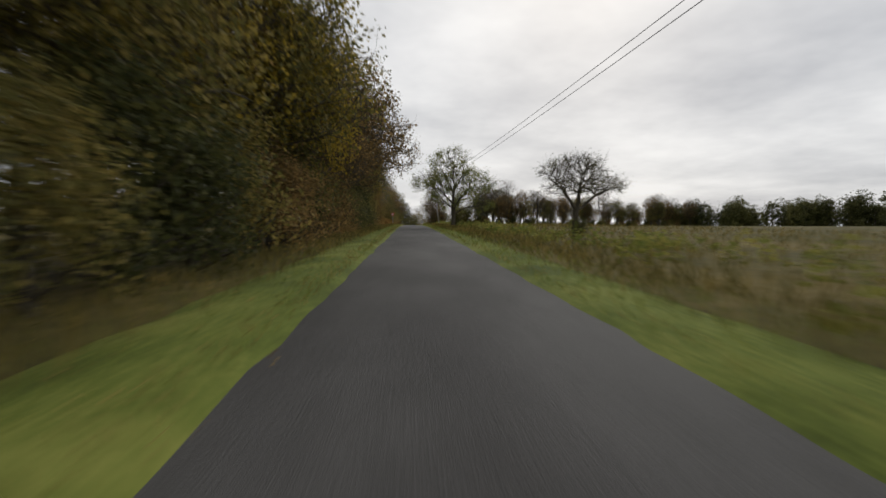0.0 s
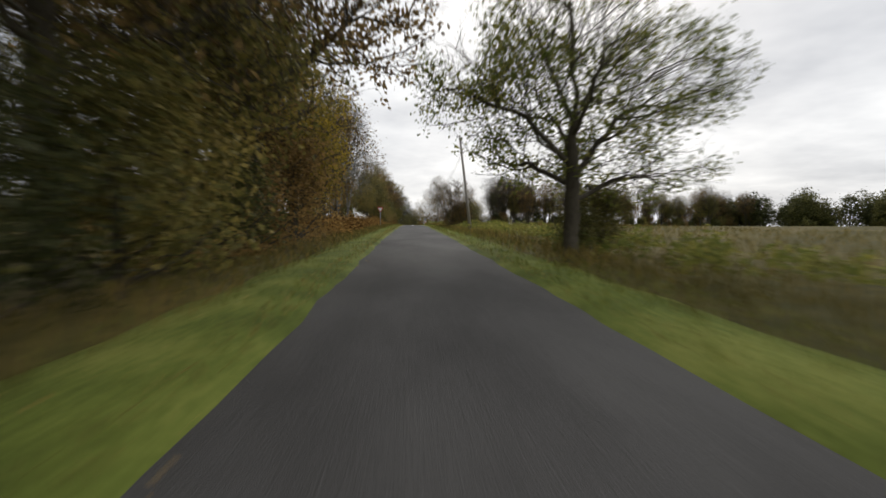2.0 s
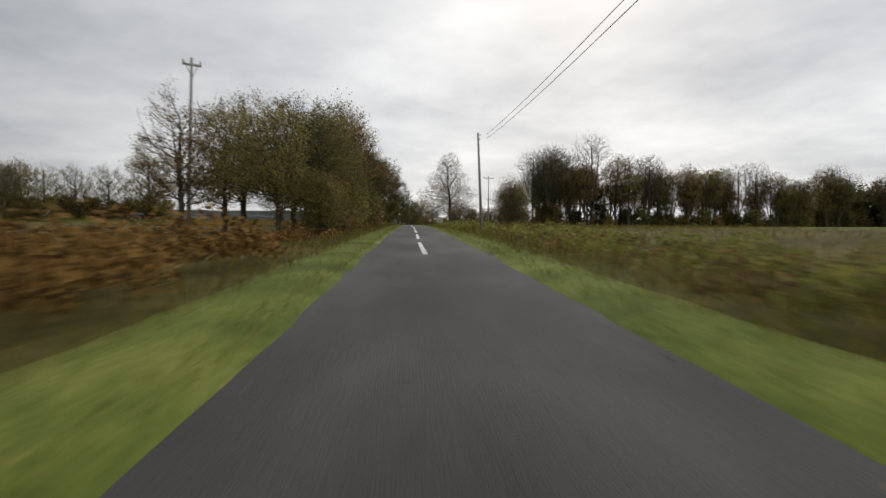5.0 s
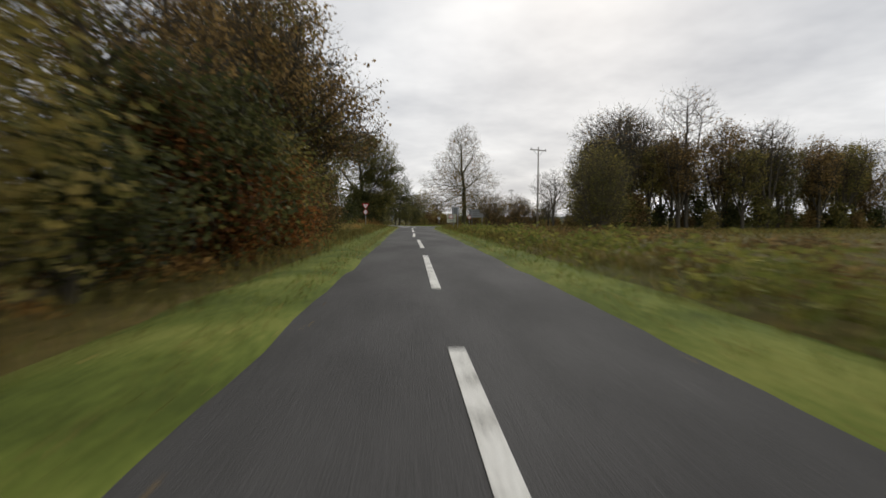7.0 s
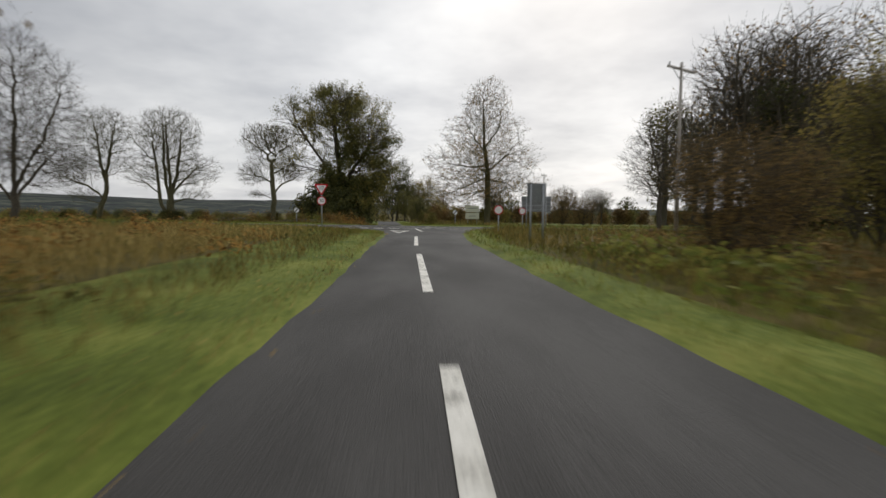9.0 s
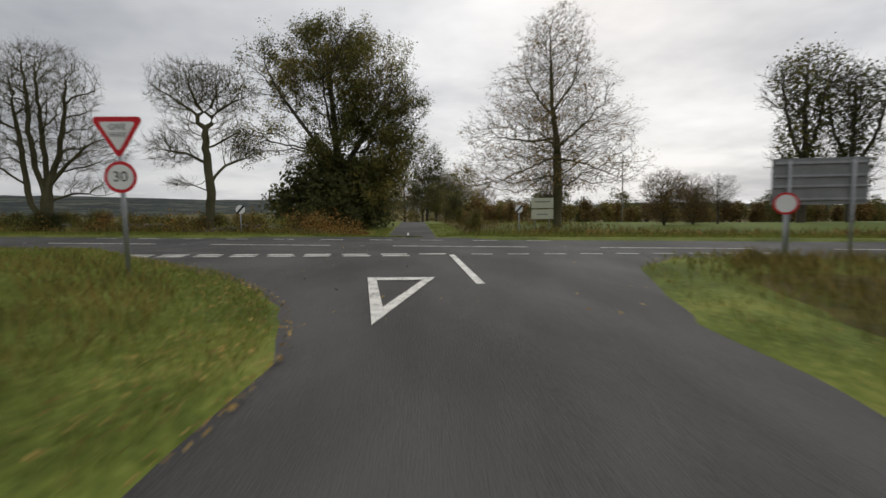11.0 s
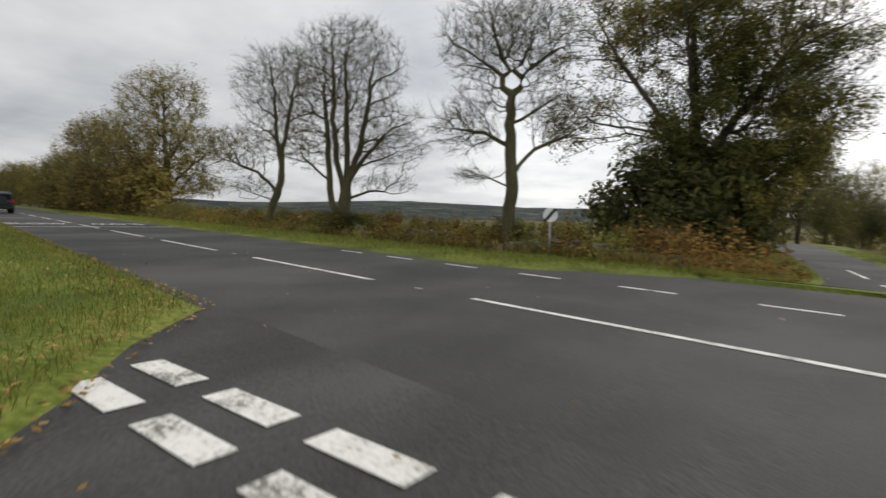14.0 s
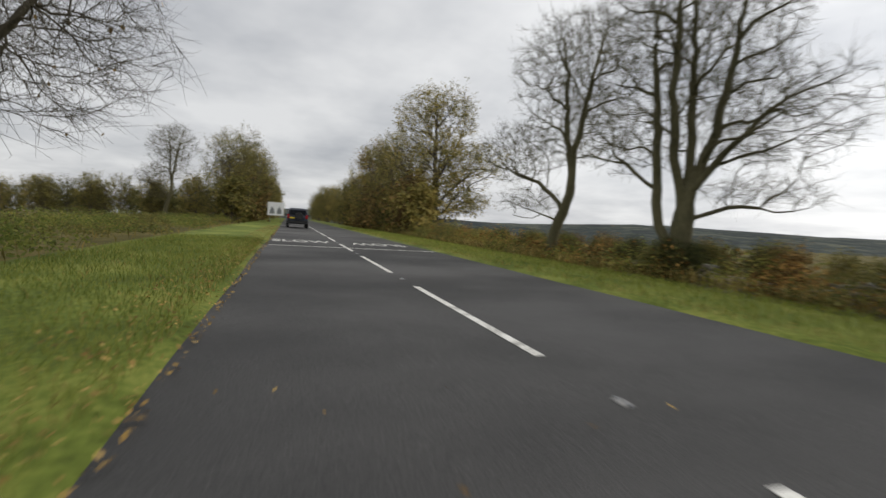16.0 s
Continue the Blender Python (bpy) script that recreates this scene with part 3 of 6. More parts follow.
for i in range(9):                                     # centre line of the lane
    y1 = 9.55 if i == 0 else -2.0 - 9.2 * (i - 1)
    y0 = y1 - (4.9 if i == 0 else 6.0)
    jog = 0.02 * (-1) ** i
    xa, xb = (0.74, 0.40) if i == 0 else ((0.27, 0.30) if i < 4 else (0.45, 0.44))
    mark("lane_line", bar((xa + jog, y0), (xb - jog, y1), 0.14), lane_z(LANE_X, y0) + 0.004, "long worn white centre line dash on the lane", "lane centre line")
rng = np.random.default_rng(5)
x = -9.0
for i in range(10):                                    # the two rows of the give-way line
    w = 0.62 + 0.02 * max(0, i - 5)
    y = 9.72 + 0.012 * (x + 4)
    for j, yy in enumerate((y, y - 0.42)):
        if i < 1 or (j and i > 8):
            continue
        sx = x + 0.10 * j + rng.uniform(-0.03, 0.03)
        mark("give_way_dash", [(sx, yy - 0.1), (sx + w, yy - 0.1), (sx + w + 0.02, yy + 0.1), (sx + 0.02, yy + 0.1)], 0.012, "white give-way dash across the mouth of the lane", "give-way line")
    x += w + 0.30 + 0.012 * max(0, i - 4)
for i in range(9):                                     # thin dashes along the main road's edge, east of the mouth
    sx = 0.9 + 0.95 * i
    mark("edge_dash", [(sx, 9.66), (sx + 0.55, 9.62), (sx + 0.55, 9.70), (sx, 9.74)], 0.012, "thin white dash along the edge of the main road", "edge dashes")
tri = [(-1.13, 5.32), (0.02, 5.32), (-0.55, 1.9)]
cen = (-0.55, 4.25)
ins = [(cen[0] + (x - cen[0]) * k, cen[1] + (y - cen[1]) * kk) for (x, y), k, kk in zip(tri, (0.66, 0.66, 1), (0.72, 0.72, 0.62))]
for i in range(3):
    j = (i + 1) % 3
    mark("give_way_triangle_side", [tri[i], tri[j], ins[j], ins[i]], lane_z(-0.5, 4) + 0.012, "white stroke of the painted give-way triangle", "give-way triangle")
for k in range(-8, 30):                                # main road's centre line, 4.2 m dashes
    m0 = 0.35 + 6.4 * k
    a, b = on_main(m0, 0), on_main(m0 + 4.25, 0)
    mark("main_line", bar(a, b, 0.10), 0.012, "white centre line dash on the main road", "main road centre line")
for k in range(10):                                    # worn dashes along the north side by the mouth of the other lane
    m0 = -7.0 + 2.0 * k
    a, b = on_main(m0, 2.95), on_main(m0 + 0.9, 2.95)
    mark("edge_dash", bar(a, b, 0.09), 0.012, "thin worn white dash along the edge of the main road", "edge dashes")
for k in range(3):
    y0 = 18.2 + 5.2 * k
    x0 = -1.55 - 0.06 * (y0 - 18)
    mark("lane_line", bar((x0, y0), (x0 - 0.2, y0 + 3.2), 0.12), 0.002, "white centre line dash on the opposite lane", "opposite lane line")

# a wooded ridge far across the valley
rows = []
for i in range(90):
    a = radians(-40 + 136 * i / 89)
    crest = 20 + 42 * float(smooth(-0.2, 0.5, a)) + 14 * math.sin(3.1 * a + 0.6) + 10 * math.sin(11 * a) + 14 * smooth(0.2, 1.2, a)
    row = []
    for r, h in ((900, -14), (1300, 0.10 * crest), (1700, 0.45 * crest), (2100, 0.8 * crest), (2500, crest), (2900, 0.9 * crest)):
        wob = 6 * noise.noise((a * 30, r * 0.01, 0.0))
        row.append((-r * math.sin(a), r * math.cos(a) + 20, h + (wob if h > 0 else 0)))
    rows.append(row[::-1])
strip("backdrop_ridge", rows, M_HILL, "long low wooded ridge across the valley")

# a green pasture beyond the north-east verge
rows = []
for n in np.concatenate([np.arange(4.7, 14, 1.0), np.linspace(14, 150, 24)]):
    row = []
    for m in np.concatenate([np.linspace(-1.9, -40, 18), np.linspace(-45, -230, 16)]):
        x, y = on_main(m - 0.05 * n, n)
        row.append((x, y, gz(x, y) - 0.01 + 0.05 * noise.noise((x * 0.2, y * 0.2, 0))))
    rows.append(row[::-1])
strip("pasture_field", rows, M_PASTURE, "green grazed pasture beyond the verge")


# the word painted on each lane of the main road, and a bar for the surfacing's edge
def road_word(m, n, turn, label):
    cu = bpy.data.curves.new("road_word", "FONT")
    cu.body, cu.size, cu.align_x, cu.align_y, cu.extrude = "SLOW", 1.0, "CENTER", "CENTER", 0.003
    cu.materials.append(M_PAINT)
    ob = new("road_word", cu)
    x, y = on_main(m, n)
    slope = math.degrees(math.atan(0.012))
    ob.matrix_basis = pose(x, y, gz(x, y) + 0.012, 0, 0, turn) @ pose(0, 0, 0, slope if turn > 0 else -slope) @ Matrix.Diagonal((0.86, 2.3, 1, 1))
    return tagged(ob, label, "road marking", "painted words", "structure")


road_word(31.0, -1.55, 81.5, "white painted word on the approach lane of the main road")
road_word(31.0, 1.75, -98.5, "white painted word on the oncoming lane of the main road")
# a thin white bar stands in for the edge where the surfacing changes
mark("cross_line", bar(on_main(27.6, S_EDGE + 0.2), on_main(27.6, N_EDGE - 0.2), 0.10), 0.011, "thin white bar for the surfacing edge across the main road")


def road_stud(m):
    x, y = on_main(m, 0.0)
    root = tagged(new("road_stud"), "small white reflecting stud set in the tarmac", "road stud", "road studs")
    root.matrix_basis = pose(x, y, gz(x, y), 0, 0, -8.5)
    bm = bmesh.new()
    bmesh.ops.create_cube(bm, size=1.0, matrix=Matrix.Translation((0, 0, 0.004)) @ Matrix.Diagonal((0.13, 0.09, 0.022, 1)))
    bmesh.ops.bevel(bm, geom=bm.edges[:], offset=0.006, segments=1, affect="EDGES")
    part("base", bm, M_STUD, root)
    for s in (-1, 1):
        bm = bmesh.new()
        bmesh.ops.create_uvsphere(bm, u_segments=8, v_segments=6, radius=0.014, matrix=Matrix.Translation((s * 0.063, 0.0, 0.012)))
        part("reflector", bm, M_GREY, root)


for k in range(-3, 9):
    road_stud(0.35 + 6.4 * k + 5.3)

# ---------------------------------------------------------------- trees
def wood_tree(seed, leaf, leaf_n, label, gap, tall=11.0, wide=3.3, first=2.2, count=800, leaf_size=0.13, jitter=0.22, twigs=2):
    """A tree of the lane's wood, its trunk forked once or twice below a tall crown."""
    r = np.random.default_rng(seed)
    x, y = r.uniform(-0.5, 0.5, 2)
    stems = (((0, 0, -0.4), (0.1 * x, 0.1 * y, tall * 0.3), (x, y, tall * 0.62), (x * 1.2, y * 1.2, tall * 0.86)),
             ((0.1 * x, 0.1 * y, tall * 0.32), (-1.1 - x, 0.5 - y, tall * 0.55), (-1.6 - x, 0.8 - y, tall * 0.75)))
    blobs = (((x, y, tall * 0.72), (wide * 0.85, wide * 0.85, tall * 0.28), 3), ((-0.9, 0.5, tall * 0.50), (wide, wide, tall * 0.22), 3), ((0.9, -0.6, tall * 0.36), (wide * 0.95, wide * 0.95, tall * 0.15), 1.6))
    return grown("oak_tree", seed, M_BARK, leaf, label, "lane wood", stems=stems, blobs=blobs, count=count, base=0.21, tip=0.014, bias=0.3, clear=first, twigs=twigs, twig=0.6, twig_r=0.008, leaf_n=leaf_n, leaf_size=leaf_size, jitter=jitter, gap=gap)


wood = [
    wood_tree(11, M_LEAF_OLIVE, 14500, "tall oak with olive-brown autumn leaves at the lane", 0.0),
    wood_tree(12, M_LEAF_DARK, 18000, "dark green dense tree in the lane wood", -1.2),
    wood_tree(13, M_LEAF_GOLD, 14500, "golden yellow-green autumn tree in the lane wood", -0.2),
    wood_tree(14, M_LEAF_BROWN, 6000, "half-bare tree with brown autumn leaves in the lane wood", 0.3),
]
SHRUB = dict(height=3.8, radius=0.07, kids=(7, 5), levels=3, first=0.10, spread=60, ratio=0.55, up=0.3, stems=4)
shrubs = [
    tree("shrub", 21, M_BARK, M_LEAF_DARK, 1500, 0.27, 0.28, "dark evergreen undergrowth shrub at the edge of the wood", "wood edge shrubs", "shrub", **SHRUB),
    tree("shrub", 22, M_BARK, M_LEAF_BROWN, 1400, 0.26, 0.28, "brown leafy undergrowth shrub at the edge of the wood", "wood edge shrubs", "shrub", **SHRUB),
    tree("shrub", 23, M_BARK, M_LEAF_OLIVE, 1450, 0.26, 0.28, "olive green undergrowth shrub at the edge of the wood", "wood edge shrubs", "shrub", **SHRUB),
]
near_shrubs = [
    tree("shrub", 21, M_BARK, M_LEAF_DARK, 5600, 0.12, 0.30, "dark evergreen undergrowth shrub at the edge of the wood", "wood edge shrubs", "shrub", **SHRUB),
    tree("shrub", 22, M_BARK, M_LEAF_BROWN, 4600, 0.12, 0.30, "brown leafy undergrowth shrub at the edge of the wood", "wood edge shrubs", "shrub", **SHRUB),
    tree("shrub", 23, M_BARK, M_LEAF_OLIVE, 5200, 0.12, 0.30, "olive green undergrowth shrub at the edge of the wood", "wood edge shrubs", "shrub", **SHRUB),
]
thicket = grown("shrub", 25, M_BARK, M_LEAF_OLIVE, "tall golden-olive thicket bush by the field", "thicket bushes", "bush", leaf_n=5000, leaf_size=0.11, jitter=0.30, gap=0.2, grain=0.8, count=800, base=0.11, tip=0.010, clear=0.2, twigs=3, twig=0.6,
                stems=(((0, 0, -0.3), (0.2, 0.1, 2.4), (0.4, 0.2, 5.2)), ((0, 0, 0.1), (-0.9, 0.4, 2.0), (-1.3, 0.6, 4.6)), ((0, 0, 0.1), (0.8, -0.7, 2.0), (1.4, -1.0, 4.0))), blobs=(((0, 0, 4.3), (2.3, 2.3, 2.3), 3), ((0, 0, 2.0), (2.4, 2.4, 1.5), 2)))
used = set()


def put(proto, x, y, turn, size):
    """The first call stands the tree itself, later ones copies."""
    if proto.name in used:
        return plant(proto, x, y, turn, size)
    used.add(proto.name)
    return stand(proto, x, y, turn, size)


rnd = random.Random(3)
def tall(y):
    """The wood is low where it begins again and tall towards the crossroads."""
    return 1.0 if y < -100 else float(0.66 + 0.30 * smooth(-53, -42, y))


def mix(y):
    """How often each of the four trees of the wood stands at a place along the lane."""
    if y < -159:
        return (4, 5, 3, 0)
    if y < -140:
        return (4, 0, 5, 1)
    if y < -128:
        return (2, 0, 0, 6)
    if y < -100:
        return (2, 0, 2, 4)
    if y < -40:
        return (3, 4, 0, 3) if y < -52 else (4, 1, 1, 4)
    return (2, 0, 0, 6)


for a, b in ((-177, -119), (-60, -22)):
    y = a
    while y < b:
        put(rnd.choices(wood, mix(y))[0], (-6.9 if y > -100 else -6.4) + rnd.uniform(-0.8, 0.5), y, rnd.uniform(0, 360), rnd.uniform(0.95, 1.25) * tall(y))
        y += rnd.uniform(4.0, 5.4)
    y = a
    while y < (-46 if a > -100 else -150):
        put(rnd.choices(wood, (3, 3, 1, 4) if y > -100 else (3, 4, 1, 3))[0], -12.0 + rnd.uniform(-2, 2), y, rnd.uniform(0, 360), rnd.uniform(1.0, 1.3) * tall(y))
        y += rnd.uniform(5.5, 7.5)
    y = a
    while y < b:
        put(rnd.choices(near_shrubs, (7, 0, 3) if y < -160 else ((2, 3, 4) if y < -142 else (5, 2, 2) if y < -100 else (5, 3, 2) if y < -52 else (2, 4, 3) if y < -42 else (1, 5, 2)))[0], (-4.4 if y < -100 else -4.6) + rnd.uniform(-0.6, 0.3), y, rnd.uniform(0, 360), rnd.uniform(0.7, 1.15))
        y += rnd.uniform(2.0, 3.0)

lane_oak = grown("oak_tree", 15, M_BARK, M_LEAF_BROWN, "wide oak with thin brown-olive leaves arching over the lane", "lane wood", leaf_n=8500, leaf_size=0.14, jitter=0.18, gap=0.3, count=1400, base=0.22, tip=0.011, bias=0.3, clear=2.8, twigs=2, twig=0.55, twig_r=0.007,
                 keep=lambda c: ~((c[:, 0] > 2.0) & (c[:, 2] < 4.0)), stems=(((0, 0, -0.4), (0.2, 0.0, 3.0), (-0.2, 0.2, 6.0), (0.1, 0.1, 8.4)), ((0.2, 0, 3.2), (2.0, 0.6, 5.4), (3.4, 0.9, 6.6)), ((0.1, 0, 4.0), (-1.8, -0.8, 6.0))),
                 blobs=(((0.0, 0.0, 7.4), (3.9, 3.9, 2.5), 4), ((1.8, 0.4, 5.6), (3.0, 3.2, 1.6), 2), ((-2.0, 0, 5.0), (2.4, 3.0, 1.7), 2)))
stand(lane_oak, -5.6, -121.0, 0, 1.4)
plant(lane_oak, -6.0, -131.5, 20, 1.3)
plant(lane_oak, -6.3, -143.0, -30, 1.25)
plant(lane_oak, -5.3, -28.0, 15, 0.9)
put(wood[3], -9.8, -18.0, 0, 1.6)
for x, y, k, s in ((-6.4, -154.0, 2, 1.3), (-6.6, -31.0, 3, 1.15), (-6.8, -24.5, 3, 1.2)):
    put(wood[k], x, y, y * 17, s)

def limbed(seed, mains, start, every, reach, low=0.2):
    """Stems with side limbs that leave them outward, nearly level and wavy."""
    r = np.random.default_rng(seed)
    out = list(mains)
    for k, line in enumerate(mains):
        q = resample(line, every)
        for p in q[1:-1]:
            if p[2] < start:
                continue
            away = math.atan2(p[1], p[0] - 0.1) if math.hypot(p[0], p[1]) > 0.3 else r.uniform(0, 6.28)
            a = away + r.normal(0, 0.9)
            n = reach * r.uniform(0.6, 1.15) * (1.15 - 0.5 * min(1.0, p[2] / 11))
            d, e = np.array([math.cos(a), math.sin(a), 0]), np.array([-math.sin(a), math.cos(a), 0])
            rise = low + 0.45 * min(1.0, p[2] / 11)
            w = r.normal(0, 0.12, 2)
            out.append([tuple(p), tuple(p + d * n * 0.33 + e * n * w[0] + np.array([0, 0, n * rise * 0.45])), tuple(p + d * n * 0.68 + e * n * w[1] + np.array([0, 0, n * rise * 0.55])), tuple(p + d * n + np.array([0, 0, n * rise]))])
    return out


# the bare trees of the crossroads
RING_Z = 6.95
def ring_arc(s):
    return [(s * 0.42 * math.sin(t), 0.02 * math.sin(3 * t), RING_Z - 0.44 * math.cos(t)) for t in np.linspace(0, math.pi * 0.985, 11)]


stand(grown("bare_tree", 31, M_BARK_MOSS, M_LEAF_OLIVE, "bare sycamore with a round gap in its fork on the verge", "crossroads bare trees", leaf_n=1500, leaf_size=0.07, jitter=0.08, keep=lambda c: c[:, 2] > 9.2, count=4400, base=0.25, tip=0.006, bias=0.16, clear=2.95, climb=0.05, twigs=3, twig=0.40, twig_r=0.005, up=0.35,
                        hole=lambda c: (c[:, 0] ** 2 + (c[:, 2] - RING_Z) ** 2 < 0.75 ** 2),
                        stems=(((0, 0, -0.4), (0.05, 0, 1.2), (0.16, 0.0, 2.8), (0.02, 0.0, 4.6), (0.0, 0.0, RING_Z - 0.44)), ring_arc(-1), ring_arc(1),
                               ((-0.34, 0, 7.2), (-1.3, 0.1, 7.9), (-2.3, 0.2, 8.5)), ((0.34, 0, 7.2), (1.3, -0.1, 7.9), (2.3, -0.1, 8.4)), ((-0.2, 0, 7.35), (-0.6, -0.5, 8.3), (-0.9, -0.9, 9.3)), ((0.2, 0, 7.35), (0.7, 0.6, 8.4), (0.9, 0.8, 9.4)),
                               ((0.12, 0, 3.4), (0.8, 0.1, 4.2), (1.6, 0.1, 4.6), (2.5, 0.2, 5.1)), ((0.04, 0, 4.4), (-1.0, 0.2, 5.0), (-2.2, 0.3, 5.2)), ((0.02, 0, 5.2), (1.0, -0.3, 5.9), (2.0, -0.5, 6.4)), ((0.10, 0, 3.5), (-0.6, 0, 3.15), (-1.3, 0, 3.25), (-2.1, -0.1, 3.0)), ((0.14, 0, 3.0), (-0.35, 0, 3.0), (-0.6, 0, 3.12)), ((0.0, 0, 5.6), (-0.1, 1.2, 6.4)), ((0.0, 0, 5.4), (0.1, -1.2, 6.2))),
                        blobs=(((0, 0, 8.5), (2.75, 2.7, 1.7), 6), ((-1.7, 0.1, 5.2), (1.4, 1.3, 1.2), 1.6), ((1.9, 0.1, 5.6), (1.3, 1.3, 1.1), 1.7), ((0, 0, 6.6), (2.4, 2.2, 0.9), 1.2), ((-1.5, 0, 3.3), (0.9, 0.6, 0.35), 0.3))), -13.5, 25.4, 29)
stand(grown("bare_tree", 33, M_BARK_MOSS, None, "bare multi-stemmed tree with ivy at its foot by the wall", "crossroads bare trees", count=5600, base=0.40, tip=0.006, bias=0.16, clear=2.4, climb=0.0, twigs=3, twig=0.45, twig_r=0.005, up=0.15,
                    stems=limbed(5, (((0, 0, -0.4), (0.05, 0, 1.4), (0.2, 0.0, 3.2), (0.15, 0.2, 6.0), (0.0, 0.3, 10.2)), ((0, 0, 0.5), (-0.7, 0.2, 2.4), (-0.85, 0.2, 5.0), (-1.2, 0.4, 9.4)), ((0.15, 0, 2.6), (-0.2, -0.4, 4.2), (-0.35, -0.6, 6.5), (-0.4, -0.9, 10.4)), ((0.2, 0, 3.2), (0.75, 0.3, 4.8), (1.15, 0.5, 7.0), (1.4, 0.6, 9.4)), ((0.2, 0, 3.0), (1.2, -0.4, 4.4), (2.3, -0.6, 5.6), (3.2, -0.7, 6.3)),
                           ((0.1, 0, 2.2), (1.5, 0.1, 2.8), (2.6, 0.1, 2.6), (3.5, 0.1, 2.8)), ((-0.8, 0.2, 3.2), (-1.8, 0.1, 4.2), (-2.6, 0.1, 4.6))), 3.4, 0.95, 2.5),
                    blobs=(((0.1, 0, 8.9), (2.9, 2.8, 2.9), 6), ((1.9, 0, 5.6), (2.8, 2.4, 2.0), 3.0), ((-1.8, 0, 5.4), (2.0, 2.0, 1.8), 1.4), ((2.2, 0, 3.2), (1.9, 1.2, 0.5), 0.5))), -23.8, 26.2, 33)
leaning = stand(grown("bare_tree", 34, M_BARK_MOSS, None, "leaning bare tree by the wall", "crossroads bare trees", count=3800, base=0.23, tip=0.006, bias=0.16, clear=2.0, climb=0.0, twigs=3, twig=0.45, twig_r=0.005, up=0.15,
                      stems=limbed(6, (((-0.3, 0, -0.4), (0.0, 0, 1.6), (0.5, 0, 3.0), (0.65, 0, 5.0), (1.1, 0.1, 8.0), (1.7, 0.2, 10.6)), ((0.6, 0, 3.6), (0.2, 0.2, 5.6), (0.0, 0.3, 8.4), (-0.3, 0.3, 10.0)), ((0.35, 0, 2.5), (-0.9, 0, 3.7), (-1.8, 0, 3.9), (-2.8, 0, 4.5)), ((0.2, 0, 2.0), (-0.6, 0.1, 2.2), (-1.2, 0.1, 2.05), (-2.0, 0.1, 2.2))), 3.6, 0.95, 2.2),
                      blobs=(((0.5, 0, 8.6), (2.6, 2.4, 2.6), 5), ((-1.7, 0, 5.0), (2.0, 1.8, 1.5), 2), ((0.5, 0, 6.0), (2.4, 2.0, 1.6), 1.6), ((-1.2, 0, 2.9), (1.5, 1.0, 0.7), 0.6))), -30.6, 26.7, 33, 1.05)
roadside = stand(grown("bare_tree", 36, M_BARK, M_LEAF_BROWN, "bare tree with a few hanging dead leaves by the main road", "crossroads bare trees", leaf_n=700, leaf_size=0.10, jitter=0.1, count=2400, base=0.22, tip=0.008, bias=0.25, clear=2.6, twigs=2, twig=0.55, twig_r=0.007,
                       stems=(((0, 0, -0.4), (0.1, 0, 3.0), (0.0, 0.2, 6.0), (0.2, 0.1, 8.6)), ((0.1, 0, 3.2), (-1.2, 0.4, 5.6), (-1.8, 0.5, 7.8)), ((0.1, 0, 3.4), (1.2, -0.4, 5.4), (1.9, -0.6, 7.4))), blobs=(((0, 0, 7.0), (3.6, 3.4, 2.9), 4), ((0, 0, 4.6), (3.0, 2.8, 1.4), 1.2))), 29.2, 48.5, 70, 0.55)
hanging = stand(grown("bare_tree", 37, M_BARK, M_LEAF_BROWN, "low bare tree with a few hanging dead leaves", "crossroads bare trees", leaf_n=260, leaf_size=0.09, jitter=0.06, count=4600, base=0.20, tip=0.005, bias=0.12, clear=1.4, climb=0.1, twigs=3, twig=0.7, twig_r=0.0045, up=0.10,
                      stems=(((0, 0, -0.4), (0.0, 0, 2.0), (0.2, 0, 6.0), (0.4, 0, 10.0)), ((0, 0, 1.6), (1.4, 0.2, 3.6), (3.0, 0.4, 5.4)), ((0, 0, 2.2), (1.2, -0.6, 5.0), (2.2, -1.0, 8.0)), ((0, 0, 1.4), (-1.4, 0.4, 4.0), (-2.2, 0.6, 7.0))),
                      blobs=(((0.4, 0, 7.6), (3.6, 3.3, 3.9), 4), ((1.0, 0, 4.2), (3.3, 3.0, 2.0), 2.4))), -24.0, 7.6, 60, 1.05)
for x, y, s in ((15.5, 66.0, 0.9), (33.0, 62.0, 0.7), (-9.6, -89.0, 0.95)):
    plant(roadside, x, y, x * 31, s)
for i in range(5):
    a = i * 1.26
    put(near_shrubs[0], -23.8 + 0.55 * math.cos(a), 26.2 + 0.55 * math.sin(a), i * 60, 0.40)
